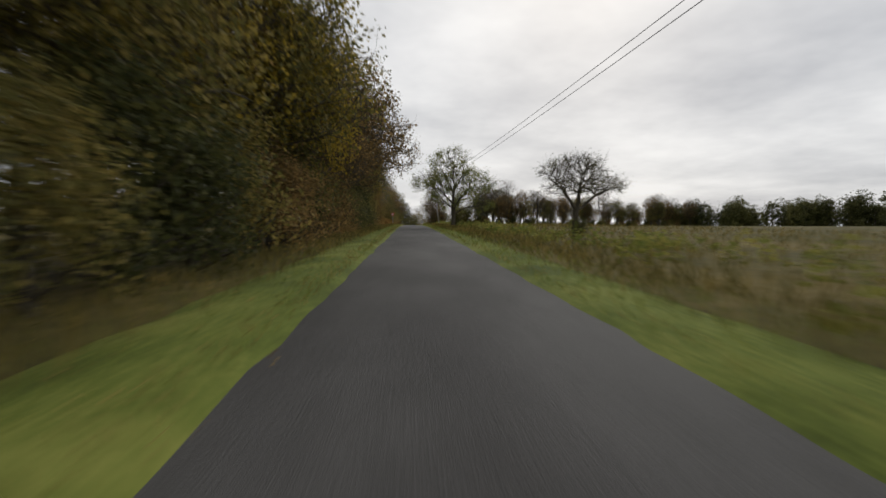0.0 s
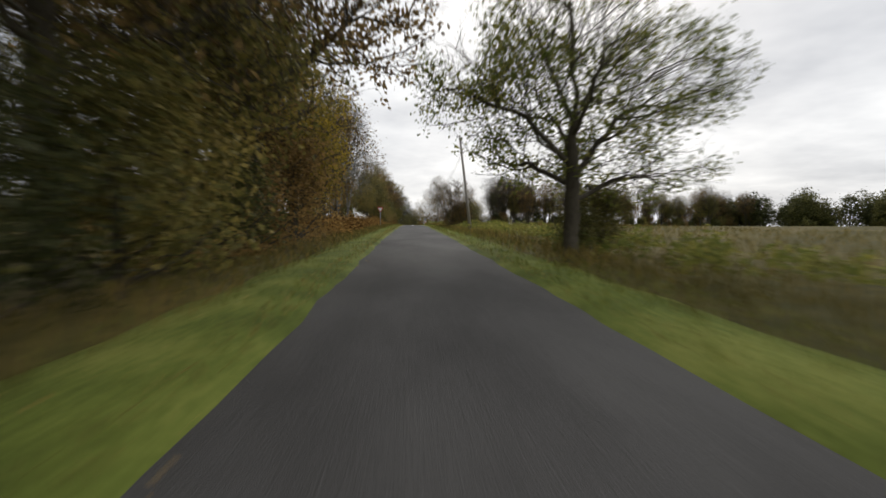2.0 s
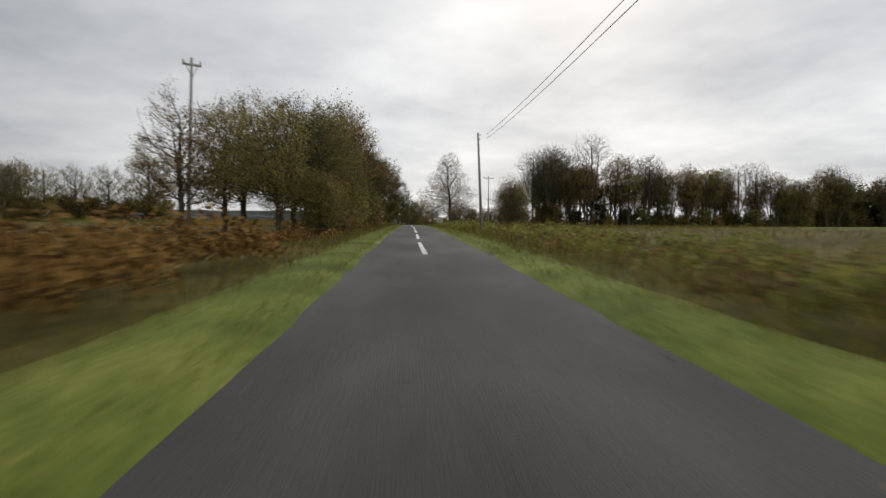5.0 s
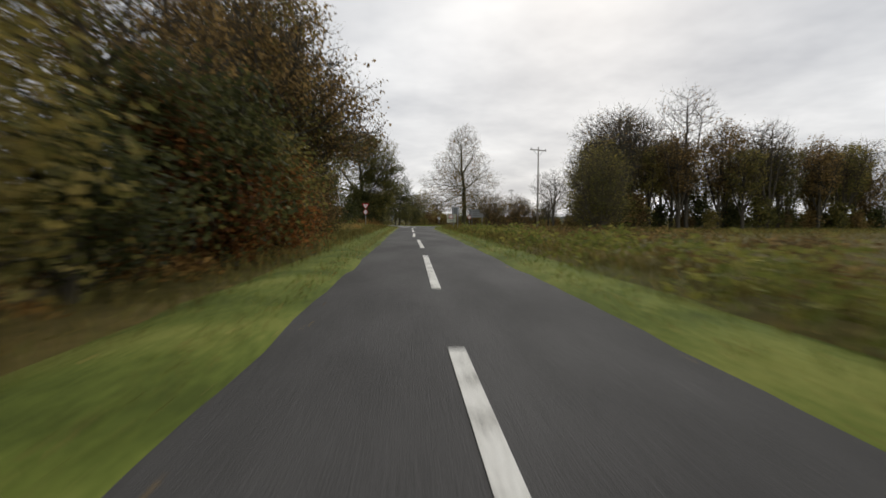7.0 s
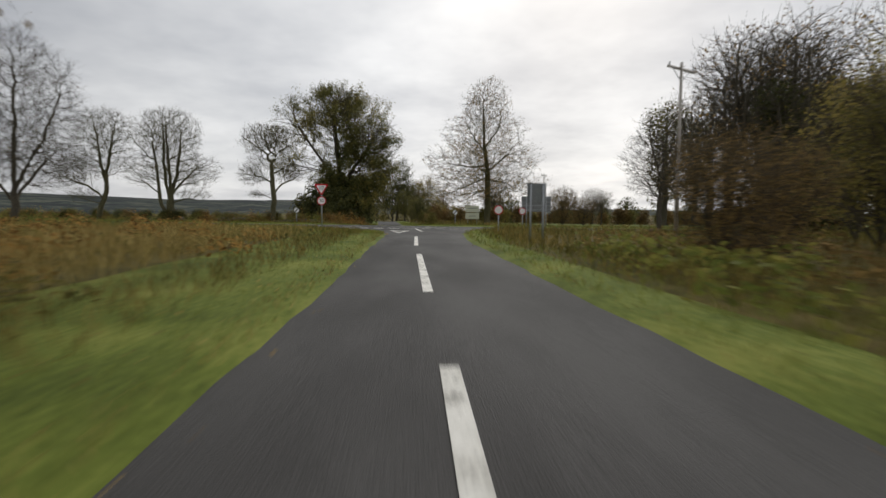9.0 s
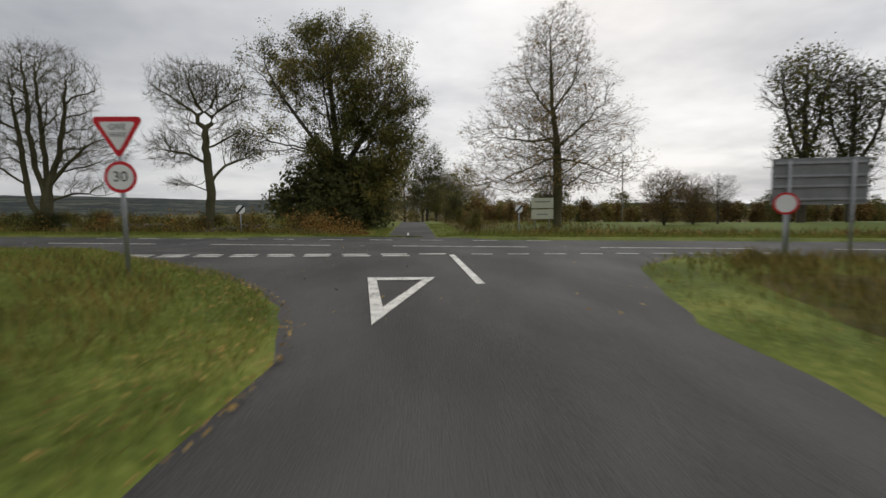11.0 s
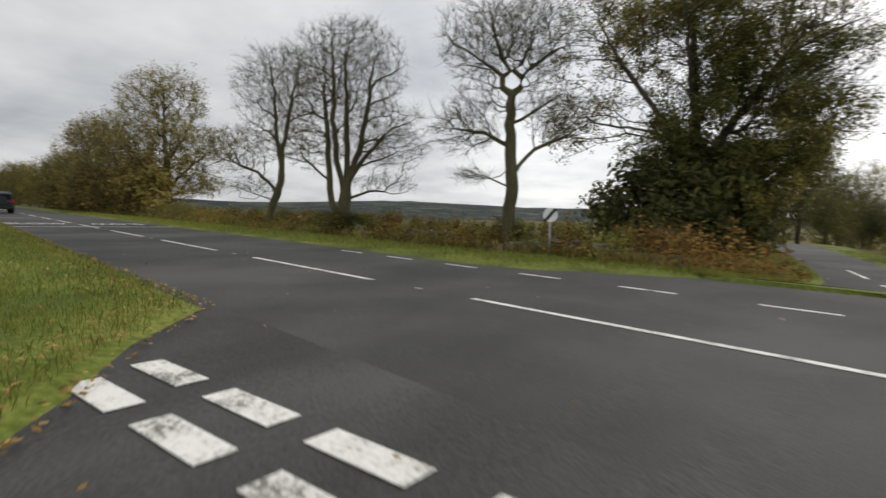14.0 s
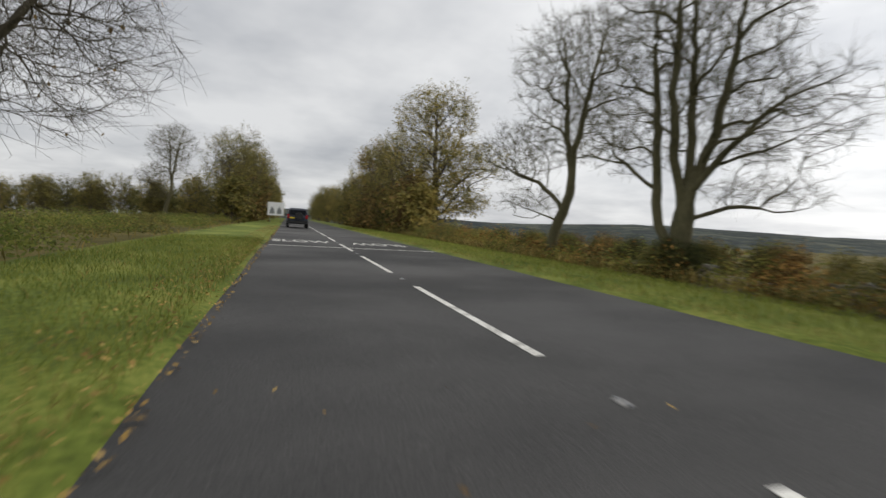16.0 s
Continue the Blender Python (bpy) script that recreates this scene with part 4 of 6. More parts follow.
stand(grown("oak_tree", 41, M_BARK, M_LEAF_OAK, "broad old oak with dense olive-brown leaves beside the far lane", leaf_n=125000, leaf_size=0.13, jitter=0.24, gap=-0.25, grain=0.40, count=4200, base=0.55, tip=0.016, bias=0.25, clear=3.0, twigs=1, twig=0.7, twig_r=0.010,
                      keep=lambda c: ~((c[:, 0] > 4.6) & (c[:, 2] < 2.3)),
                      stems=(((0, 0, -0.4), (0.1, 0, 3.4), (-0.2, 0, 7.0), (-0.5, 0, 11.0), (-0.7, 0, 14.8)), ((0, 0, 4.2), (-2.0, -0.6, 7.6), (-4.2, -1.0, 10.8), (-5.6, -1.0, 13.4)), ((0, 0, 4.8), (2.4, -0.6, 8.4), (4.4, -1.0, 11.4)), ((-0.1, 0, 5.6), (-2.6, -1.0, 6.9), (-5.6, -1.6, 7.4)), ((0, 0, 4.0), (2.8, -1.4, 5.6), (5.8, -2.0, 6.4)), ((-0.2, 0, 7.4), (1.4, 1.6, 10.8), (2.6, 2.2, 14.2)), ((-0.2, 0, 6.4), (-0.6, -2.6, 9.0), (-0.8, -4.0, 11.6))),
                      blobs=(((0.4, 0, 12.6), (6.0, 5.6, 4.4), 9), ((-0.6, 0, 15.4), (3.6, 3.4, 2.0), 2.4), ((-5.6, 0, 12.6), (2.9, 3.2, 3.4), 1.3), ((-6.0, 0, 8.0), (2.6, 3.0, 2.2), 0.7), ((5.0, 0.4, 10.6), (3.2, 3.6, 3.2), 3.0), ((3.8, -0.4, 7.0), (3.9, 3.4, 3.1), 4.4), ((0.6, -1.0, 6.4), (5.0, 4.4, 3.2), 5), ((1.2, -0.8, 3.4), (4.6, 3.8, 2.4), 3.4))), -8.6, 38.6, 8)
for x, y, s in ((-8.6, 33.8, 1.1), (-10.4, 34.0, 1.2), (-7.4, 35.5, 1.2), (-6.6, 39.5, 1.1), (-12.4, 35.4, 0.9), (-7.0, 32.5, 0.6), (-9.0, 31.5, 0.7), (-6.9, 36.6, 1.3), (-7.4, 39.0, 1.6), (-8.8, 36.4, 1.6), (-6.8, 42.5, 1.4)):
    put(shrubs[0], x, y, x * 70, s)
lime = stand(grown("lime_tree", 42, M_BARK_MOSS, M_LEAF_BROWN, "tall nearly bare lime tree with few orange leaves", leaf_n=15000, leaf_size=0.13, jitter=0.18, gap=0.25, count=9000, base=0.42, tip=0.008, bias=0.12, clear=3.6, climb=0.05, twigs=2, twig=0.55, twig_r=0.0075, up=0.15,
                   stems=(((0, 0, -0.4), (0.1, 0, 4.0), (0.0, 0, 8.0), (-0.4, 0.1, 11.0), (-0.5, 0, 14.5), (-0.6, 0, 17.4)), ((0.1, 0, 7.4), (1.6, 0.2, 8.6), (3.0, 0.3, 9.8)), ((0.0, 0, 8.2), (-2.0, 0.3, 8.0), (-4.6, 0.4, 8.4)), ((0.05, 0, 6.4), (2.4, -0.3, 5.8), (5.0, -0.4, 4.6)), ((0.05, 0, 6.6), (-2.4, -0.2, 5.6), (-5.2, -0.3, 4.4)), ((-0.2, 0, 10.0), (-1.6, -0.4, 11.6), (-2.6, -0.6, 13.4)), ((0, 0, 7.0), (0.2, 2.6, 7.4), (0.2, 5.0, 7.6)), ((0, 0, 7.0), (-0.2, -2.6, 7.2), (-0.2, -5.2, 7.2)), ((-0.3, 0, 10.6), (1.2, 0.6, 12.6), (1.8, 0.8, 14.6))),
                   blobs=(((-0.3, 0, 15.9), (3.5, 3.4, 3.6), 3.6), ((-0.5, 0, 12.2), (5.4, 5.2, 3.4), 5), ((-0.7, 0, 8.8), (7.3, 6.8, 3.0), 6.5), ((-0.7, 0, 5.4), (8.0, 7.2, 2.6), 5.5))), 10.4, 41.2, -14)
stand(grown("oak_tree", 43, M_BARK, M_LEAF_GREEN, "young oak with thinning green leaves at the lane's edge", leaf_n=18000, leaf_size=0.10, jitter=0.14, gap=0.3, grain=0.8, count=2600, base=0.20, tip=0.008, bias=0.24, clear=1.5, climb=0.1, twigs=2, twig=0.4, twig_r=0.006,
                           keep=lambda c: ~((c[:, 0] < -1.4) & (c[:, 2] < 2.7)),
                           stems=(((0, 0, -0.4), (0.05, 0, 2.0), (0.1, 0, 4.2), (-0.1, 0, 7.0)), ((0.05, 0, 2.2), (1.4, 0.4, 3.9), (2.8, 0.6, 4.7)), ((0.05, 0, 2.5), (-1.2, 0.3, 3.9), (-2.6, 0.8, 4.6)), ((0.05, 0, 2.6), (0.2, 1.6, 4.0), (-0.4, 3.2, 4.6)), ((0.05, 0, 3.2), (0.3, -1.6, 5.0)), ((0.05, 0, 1.6), (1.6, 0.8, 2.3), (3.0, 1.4, 2.4)), ((0.05, 0, 2.0), (-0.6, 1.8, 2.8), (-0.9, 3.4, 3.0)), ((0.1, 0, 3.6), (-1.0, -0.4, 5.6)), ((0.1, 0, 3.8), (1.2, 0.2, 5.8))),
                           blobs=(((-0.2, 0, 6.3), (2.4, 2.8, 1.8), 4), ((-2.1, 1.2, 4.8), (2.0, 3.2, 1.2), 2.6), ((2.2, 0, 4.5), (2.4, 2.8, 1.4), 2.6), ((0.2, 0.4, 4.6), (2.4, 3.6, 1.5), 2.2), ((2.0, 0.9, 2.5), (2.3, 2.4, 0.9), 1.4), ((-0.4, 2.8, 3.3), (2.2, 2.2, 1.2), 1.8))), 4.3, -125.2, 0)
put(near_shrubs[0], 4.6, -124.7, 10, 0.38)
put(near_shrubs[2], 6.0, -123.0, 40, 0.55)
hawthorn = stand(grown("hawthorn", 51, M_BARK, M_LEAF_BROWN, "tangled nearly bare hawthorn bush at the lane's edge", "thorn bushes", "bush", leaf_n=9500, leaf_size=0.07, jitter=0.13, count=2100, base=0.12, tip=0.007, bias=0.2, clear=0.3, twigs=3, twig=0.34, twig_r=0.0045, up=0.15,
                       stems=(((0, 0, -0.3), (0.1, 0, 1.4), (0.2, 0.1, 3.0), (0.7, 0.1, 4.2)), ((0, 0, 0.2), (-0.6, 0.2, 1.6), (-1.4, 0.2, 2.9), (-1.9, 0.2, 3.6)), ((0, 0, 0.3), (0.6, -0.3, 1.5), (1.3, -0.5, 2.8)), ((0, 0, 0.4), (-0.1, -0.5, 1.8), (-0.3, -0.8, 3.6))),
                       blobs=(((-0.1, 0, 3.2), (2.2, 1.9, 1.45), 4), ((0.3, 0, 1.5), (1.6, 1.6, 1.3), 3))), 4.2, -91.5, 0, 1.0)
stand(grown("hawthorn", 52, M_BARK, M_LEAF_DARK, "flat-topped windswept hawthorn tree in the rough field", "thorn bushes", leaf_n=2600, leaf_size=0.07, jitter=0.10, gap=0.2, grain=0.9, count=1300, base=0.13, tip=0.008, bias=0.2, clear=1.3, twigs=3, twig=0.36, twig_r=0.005, up=0.1,
                         stems=(((0, 0, -0.3), (-0.1, 0, 1.0), (0.1, 0, 2.2), (0.3, 0, 3.2)), ((0, 0, 1.3), (0.9, 0.2, 2.2), (1.9, 0.3, 2.6)), ((0, 0, 1.5), (-0.8, -0.2, 2.5), (-1.5, -0.3, 3.1))),
                         blobs=(((-0.2, 0, 3.4), (1.7, 1.6, 0.8), 3), ((1.2, 0.1, 2.7), (1.3, 1.3, 0.55), 1.4), ((-0.6, 0, 2.6), (1.2, 1.2, 0.5), 0.8))), 8.8, -148.0, 0, 1.05)
put(near_shrubs[0], 8.9, -148.2, 40, 0.3)
for x, y, k, s in ((4.4, -91.4, 0, 0.55), (4.9, -91.2, 1, 0.6), (5.8, -89.8, 0, 0.7), (4.9, -88.8, 1, 0.6)):
    put(near_shrubs[k], x, y, x * 99, s)
plant(hawthorn, 6.6, -14.0, 30, 0.6)
plant(hawthorn, 8.8, -12.6, 160, 0.62)
plant(hawthorn, 22.4, 46.0, 200, 1.15)
plant(hawthorn, 25.8, 47.0, 20, 0.95)
birch = grown("birch", 61, M_BIRCH, M_LEAF_BROWN, "slender bare birch with pale bark among bracken", "lane birches", leaf_n=900, leaf_size=0.08, jitter=0.12, count=2100, base=0.11, tip=0.006, bias=0.12, clear=2.6, climb=0.6, twigs=3, twig=0.75, twig_r=0.0045, up=-0.25,
              stems=(((0, 0, -0.3), (0.1, 0, 4.0), (0.0, 0.1, 8.0), (0.1, 0.0, 11.6)), ((0.05, 0, 1.2), (0.7, 0.2, 4.6), (1.2, 0.3, 8.4), (1.4, 0.3, 10.4))), blobs=(((0.4, 0, 9.4), (1.9, 1.9, 2.6), 3), ((0.4, 0, 5.8), (2.3, 2.2, 2.4), 2.4)))
for x, y, s in ((-6.9, -91.0, 1.05), (-6.2, -89.2, 1.0), (-7.9, -87.6, 1.1), (-9.6, -85.5, 1.0), (-12.5, -84.0, 0.9), (-11.0, -95.0, 0.9)):
    put(birch, x, y, x * 55, s)
for x, y, k, s in ((-7.2, -96.6, 3, 1.2), (-7.4, -103.4, 2, 0.85), (-7.0, -107.3, 2, 1.15), (-8.4, -110.6, 2, 1.2), (-15, -90, 3, 0.9), (-19, -97, 1, 0.8), (-23, -80, 3, 0.8), (-20, -110, 0, 1.1)):
    put(wood[k], x, y, x * 31, s)
for x, y, k, s in ((-8.2, -98.2, 2, 0.75), (-9.4, -94.2, 1, 0.7), (-10.2, -90.4, 2, 0.7), (-11.5, -97.5, 1, 0.9), (-6.4, -85.6, 2, 0.6)):
    put(near_shrubs[k], x, y, y * 23, s)


def belt_tree(seed, leaf, leaf_n, label, gap, high=13.0, wide=3.2, first=4.2):
    """A tall shelter-belt tree: a clear stem and a rounded crown on steep limbs."""
    r = np.random.default_rng(seed)
    x = r.uniform(-0.4, 0.4)
    stems = (((0, 0, -0.4), (0.1, 0, first), (x, 0.1, high * 0.68), (x, 0.1, high * 0.92)), ((0.1, 0, first * 0.45), (1.2, 0.5, high * 0.45), (2.0, 0.8, high * 0.72)), ((0.1, 0, first * 0.6), (-1.3, -0.4, high * 0.50), (-2.1, -0.6, high * 0.76)))
    return grown("belt_tree", seed, M_BARK, leaf, label, "far shelter belt", stems=stems, blobs=(((x, 0, high * 0.80), (wide, wide, high * 0.20), 4), ((0, 0, high * 0.56), (wide * 0.9, wide * 0.9, high * 0.17), 2)), count=1000, base=0.26, tip=0.014, bias=0.2, clear=first * 0.7, climb=0.3, twigs=1, twig=0.8, twig_r=0.013, up=0.3, leaf_n=leaf_n, leaf_size=0.24, jitter=0.3, gap=gap)


belt = [
    belt_tree(71, M_LEAF_BROWN, 3600, "tall half-bare tree in a far shelter belt", 0.1),
    belt_tree(72, M_LEAF_DARK, 5500, "tall dark green tree in a far shelter belt", -0.3, wide=3.2, first=3.6),
    belt_tree(73, M_LEAF_OLIVE, 3600, "tall olive brown tree in a far shelter belt", 0.1),
    belt_tree(74, M_LEAF_BROWN, 350, "tall bare tree with an ivy-dark stem in a far shelter belt", 0.6, high=17.0, wide=3.7, first=5.0),
]
for i in range(78):                                    # the belt east of the lane
    f = i / 77
    k = rnd.choices(belt, (0, 0, 1, 7) if f < 0.09 else ((4, 1, 4, 3) if f < 0.22 else (4, 2, 3, 4)))[0]
    put(k, 24.5 + 98 * f + rnd.uniform(-2.5, 2.5), 9 + 26 * f + rnd.uniform(-4, 7), rnd.uniform(0, 360), rnd.uniform(0.62, 1.12) * (1.06 - 0.12 * float(smooth(0.1, 0.6, f))))
rust = tree("shrub", 24, M_BARK, M_LEAF_RUST, 6500, 0.12, 0.3, "rust-red beech shrub at the edge of the wood", "wood edge shrubs", "shrub", **SHRUB)
for x, y, s in ((-4.0, -37.0, 0.8), (-4.2, -39.8, 0.7), (-5.0, -41.5, 1.0)):
    put(rust, x, y, y * 40, s)
far_tree = tree("far_tree", 77, M_BARK, M_LEAF_DARK, 900, 0.42, 0.6, "dark tree in a distant wood", "distant woods", height=11.0, radius=0.22, kids=(9, 5), levels=3, first=0.06, spread=74, ratio=0.5, up=0.2, trunk=0.7, domes=(((0.0, 0.0, 5.2), (3.6, 3.6, 3.6), 40, 26, 0.75), ((0.0, 0.0, 2.0), (4.2, 4.2, 2.0), 20, 22, 0.75)))
for i in range(190):                                   # lower far woods round the eastern field
    f = i / 189
    put(far_tree, 120 + 190 * f + rnd.uniform(-6, 6), 45 - 210 * f + rnd.uniform(-14, 14), rnd.uniform(0, 360), rnd.uniform(0.9, 1.4))
for i in range(40):                                    # and beyond the valley field
    put(far_tree, 10 + 5.5 * i + rnd.uniform(-3, 3), 150 + rnd.uniform(-10, 10) + 0.6 * i, rnd.uniform(0, 360), rnd.uniform(0.7, 1.2))
for i in range(46):                                    # undergrowth at the belt's foot
    f = i / 45
    put(shrubs[(0, 1, 0, 2)[i % 4]], 36 + 82 * f + rnd.uniform(-2, 2), 11 + 22 * f + rnd.uniform(-3, 3), i * 77, rnd.uniform(0.6, 1.3))
for x, y, s in ((19.5, 13, 0.85), (30, 15.4, 1.75), (33, 19, 1.6), (28, 20, 1.4)):
    plant(roadside, x, y, x * 13, s)
for i in range(11):                                    # the thicket by the pole
    put(shrubs[(0, 2, 1)[i % 3]] if i > 4 else thicket, (20.5 + 0.9 * i if i > 4 else 14.5 + 1.0 * i) + rnd.uniform(-0.6, 0.6), (4 + 0.45 * i if i > 4 else -14.5 + 2.4 * i) + rnd.uniform(-0.8, 0.8), i * 61, rnd.uniform(0.9, 1.2) if i > 4 else rnd.uniform(0.9, 1.1))
ivy = grown("ivy_tree", 75, M_BARK, M_LEAF_DARK, "ivy-clad dark green tree by the main road", "ivy trees", leaf_n=6500, leaf_size=0.20, jitter=0.24, count=1500, base=0.28, tip=0.014, bias=0.2, clear=0.6, twigs=2, twig=0.6, twig_r=0.010, keep=lambda c: np.hypot(c[:, 0], c[:, 1]) < 0.85 + 0.10 * c[:, 2] + 0.4 * np.sin(1.7 * c[:, 2] + 2 * c[:, 0]),
            stems=(((0, 0, -0.4), (0.1, 0, 4.0), (0, 0, 8.0), (0.1, 0, 11.2)), ((0.1, 0, 4.2), (1.2, 0.3, 7.0), (1.6, 0.4, 9.2)), ((0.1, 0, 3.6), (-1.2, -0.3, 6.4), (-1.7, -0.4, 8.6))), blobs=(((0, 0, 9.2), (2.9, 2.8, 2.6), 4), ((0, 0, 5.0), (1.9, 1.9, 3.4), 3)))
stand(ivy, 42.0, 54.0, 0, 1.7)
plant(ivy, 25.5, 8.5, 40, 0.9)
plant(ivy, 28.0, 11.5, 140, 1.0)
plant(ivy, 46.5, 52.5, 100, 1.6)
# the avenue of the main road, westward
avenue_tree = grown("avenue_tree", 45, M_BARK, M_LEAF_OLIVE, "olive and golden tree in the avenue", "avenue trees", leaf_n=16000, leaf_size=0.115, jitter=0.20, gap=-0.8, count=900, base=0.24, tip=0.014, clear=0.8, twigs=1, twig=0.5, twig_r=0.009,
                    stems=(((0, 0, -0.4), (0.1, 0, 3.0), (0, 0, 6.0), (0.1, 0, 9.2)), ((0.1, 0, 2.2), (1.6, 0.4, 4.6), (2.4, 0.6, 6.6)), ((0.1, 0, 2.4), (-1.6, -0.4, 4.8), (-2.4, -0.6, 6.8))), blobs=(((0, 0, 7.4), (3.1, 3.1, 2.9), 3), ((0, 0, 4.2), (3.9, 3.9, 2.4), 3), ((0, 0, 1.8), (3.6, 3.6, 1.4), 1.2)))
small_tree = grown("avenue_tree", 46, M_BARK, M_LEAF_OLIVE, "olive autumn tree in a far row", "far rows of trees", leaf_n=4600, leaf_size=0.21, jitter=0.24, gap=-0.7, count=420, base=0.22, tip=0.016, clear=0.8, twigs=1, twig=0.6, twig_r=0.012,
                   stems=(((0, 0, -0.4), (0.1, 0, 3.0), (0, 0, 6.0), (0.1, 0, 9.0)), ((0.1, 0, 2.2), (1.5, 0.4, 4.4), (2.4, 0.6, 6.2)), ((0.1, 0, 2.4), (-1.6, -0.4, 4.8), (-2.2, -0.6, 6.8))), blobs=(((0.2, 0, 7.2), (3.0, 3.2, 2.8), 3), ((-0.2, 0, 4.2), (3.8, 3.7, 2.4), 3), ((0, 0, 1.8), (3.5, 3.6, 1.4), 1.2)))
avenue_oak = grown("oak_tree", 44, M_BARK, M_LEAF_OLIVE, "rounded oak turning golden brown in the avenue", leaf_n=42000, leaf_size=0.13, jitter=0.20, gap=-0.75, count=2200, base=0.45, tip=0.014, bias=0.25, clear=1.8, twigs=1, twig=0.6, twig_r=0.010,
                   stems=(((0, 0, -0.4), (0.1, 0, 4.0), (-0.2, 0, 8.0), (-0.3, 0, 13.4)), ((0, 0, 3.4), (2.4, 0.3, 6.0), (4.4, 0.5, 7.6)), ((0, 0, 3.2), (-2.4, -0.3, 5.6), (-4.2, -0.5, 7.4)), ((0, 0, 4.6), (0.4, -2.4, 7.4), (0.6, -3.6, 9.6)), ((0, 0, 6.0), (1.6, 1.0, 9.0), (2.4, 1.4, 11.4))),
                   blobs=(((-0.3, 0, 12.2), (4.0, 4.0, 3.4), 4), ((0.8, 0, 8.0), (6.0, 5.4, 2.9), 5), ((0.6, 0, 4.2), (5.8, 5.2, 2.6), 4)))
for m, n, k, s in ((61.5, 13.4, 2, 1.0), (71, 12, 2, 1.1), (79, 11.5, 2, 1.1), (87, 11.5, 2, 1.1), (95, 12, 0, 0.9), (104, 11, 2, 0.9), (114, 12, 2, 0.95), (126, 11, 1, 0.9), (140, 12, 2, 0.9), (156, 11, 2, 0.9), (175, 11, 2, 1.0), (200, 12, 1, 1.0),
                   (72, -9, 2, 0.95), (79, -8, 2, 1.1), (86, -9, 2, 1.1), (92, -8, 2, 1.0), (99, -7, 2, 1.05), (108, -8, 1, 1.0), (118, -7, 2, 1.0), (130, -8, 2, 1.0), (145, -8, 2, 1.0), (165, -8, 1, 1.0), (190, -8, 2, 1.1)):
    x, y = on_main(m, n)
    if m == 61.5:
        stand(avenue_oak, x, y, 62, 1.1 * s)
    else:
        put(small_tree if m > 100 else avenue_tree if k == 2 else belt[k], x, y, m * 37, s * (1.2 if n > 0 else 1.05))
for i in range(26):                                    # undergrowth below the avenue
    x, y = on_main(56 + 3.4 * i if i < 16 else 68 + 4 * (i - 16), 10.5 + rnd.uniform(-1, 1.5) if i < 16 else -7.5 + rnd.uniform(-2, 0.5))
    put(shrubs[2 - i % 2], x, y, i * 71, rnd.uniform(1.2, 1.8))
for i in range(16):                                    # scattered trees behind the birches
    put(small_tree if i % 3 else wood[3], -24 - 2.6 * i + rnd.uniform(-3, 3), -72 - 1.2 * i + rnd.uniform(-8, 6), i * 57, rnd.uniform(0.45, 0.75))
for i in range(80):                                    # a wood far beyond the south-west heath
    put(far_tree, -150 + rnd.uniform(-25, 15), 22 - 1.8 * i + rnd.uniform(-3, 3), rnd.uniform(0, 360), rnd.uniform(0.5, 0.8))
x, y = on_main(70, -15)
plant(leaning, x, y, 60, 0.95)
for i in range(34):                                    # a low wood beyond the rough ground south of the main road
    f = i / 33
    x, y = on_main(88 + 14 * f + rnd.uniform(-5, 5), -13 - 52 * f + rnd.uniform(-3, 3))
    put(small_tree, x, y, rnd.uniform(0, 360), rnd.uniform(0.5, 0.72) * (1.0 - 0.25 * f))
for i in range(22):                                    # the avenue closes far off
    x, y = on_main(98 + 6.5 * i, 9.0 + rnd.uniform(-1, 2) if i % 2 else -6.6 - rnd.uniform(0, 2))
    put(small_tree, x, y, i * 83, rnd.uniform(0.85, 1.1))
for i in range(44):                                    # hedgerow trees far down the valley
    x, y = on_main(-10 + 9 * i + rnd.uniform(-6, 6), 190 + rnd.uniform(-10, 10) + 60 * (i % 3))
    put(far_tree, x, y, i * 97, rnd.uniform(0.4, 0.6))
for i in range(40):                                    # hedge and scrub in the valley field
    put(shrubs[1 + (i % 3 == 0)], 3.0 + 1.6 * i + rnd.uniform(-0.5, 0.5), 62 + rnd.uniform(-1.5, 1.5) + 0.1 * i, i * 50, rnd.uniform(0.55, 0.85))
for x, y, k, s in ((1.6, 62, 1, 0.36), (-9.5, 56, 3, 0.8), (-1.0, 72, 1, 0.55), (-11.0, 68, 0, 0.8), (1.2, 84, 1, 0.9), (4.6, 91, 0, 1.05), (-3.0, 88, 1, 1.3), (8.5, 97, 3, 0.85)):
    put(wood[k], x, y, x * 63 + y, s)                  # trees along the far lane
for x, y, s in ((1.4, 66.0, 0.5), (-9.6, 62.0, 0.9), (0.4, 78.0, 0.6), (-9.8, 76.0, 1.0), (-4.5, 104.0, 1.1), (-9.0, 110.0, 1.2), (-13.0, 98.0, 1.1), (0.5, 99.0, 1.1)):
    put(small_tree, x, y, x * 47, s)
for i in range(62):                                    # brambly scrub along the field wall
    x, y = on_main(5.5 + 0.85 * i + rnd.uniform(-0.5, 0.5), 11.4 + rnd.uniform(-0.9, 1.5))
    put(near_shrubs[(2, 1, 2, 0, 2)[i % 5]], x, y, i * 131, rnd.uniform(0.34, 0.46))
for i in range(9):                                     # scrub beside the far lane
    put(near_shrubs[(2, 0, 1)[i % 3]], 2.6 - 0.06 * i + rnd.uniform(-0.4, 0.8), 35 + 2.6 * i, i * 50, rnd.uniform(0.3, 0.5))

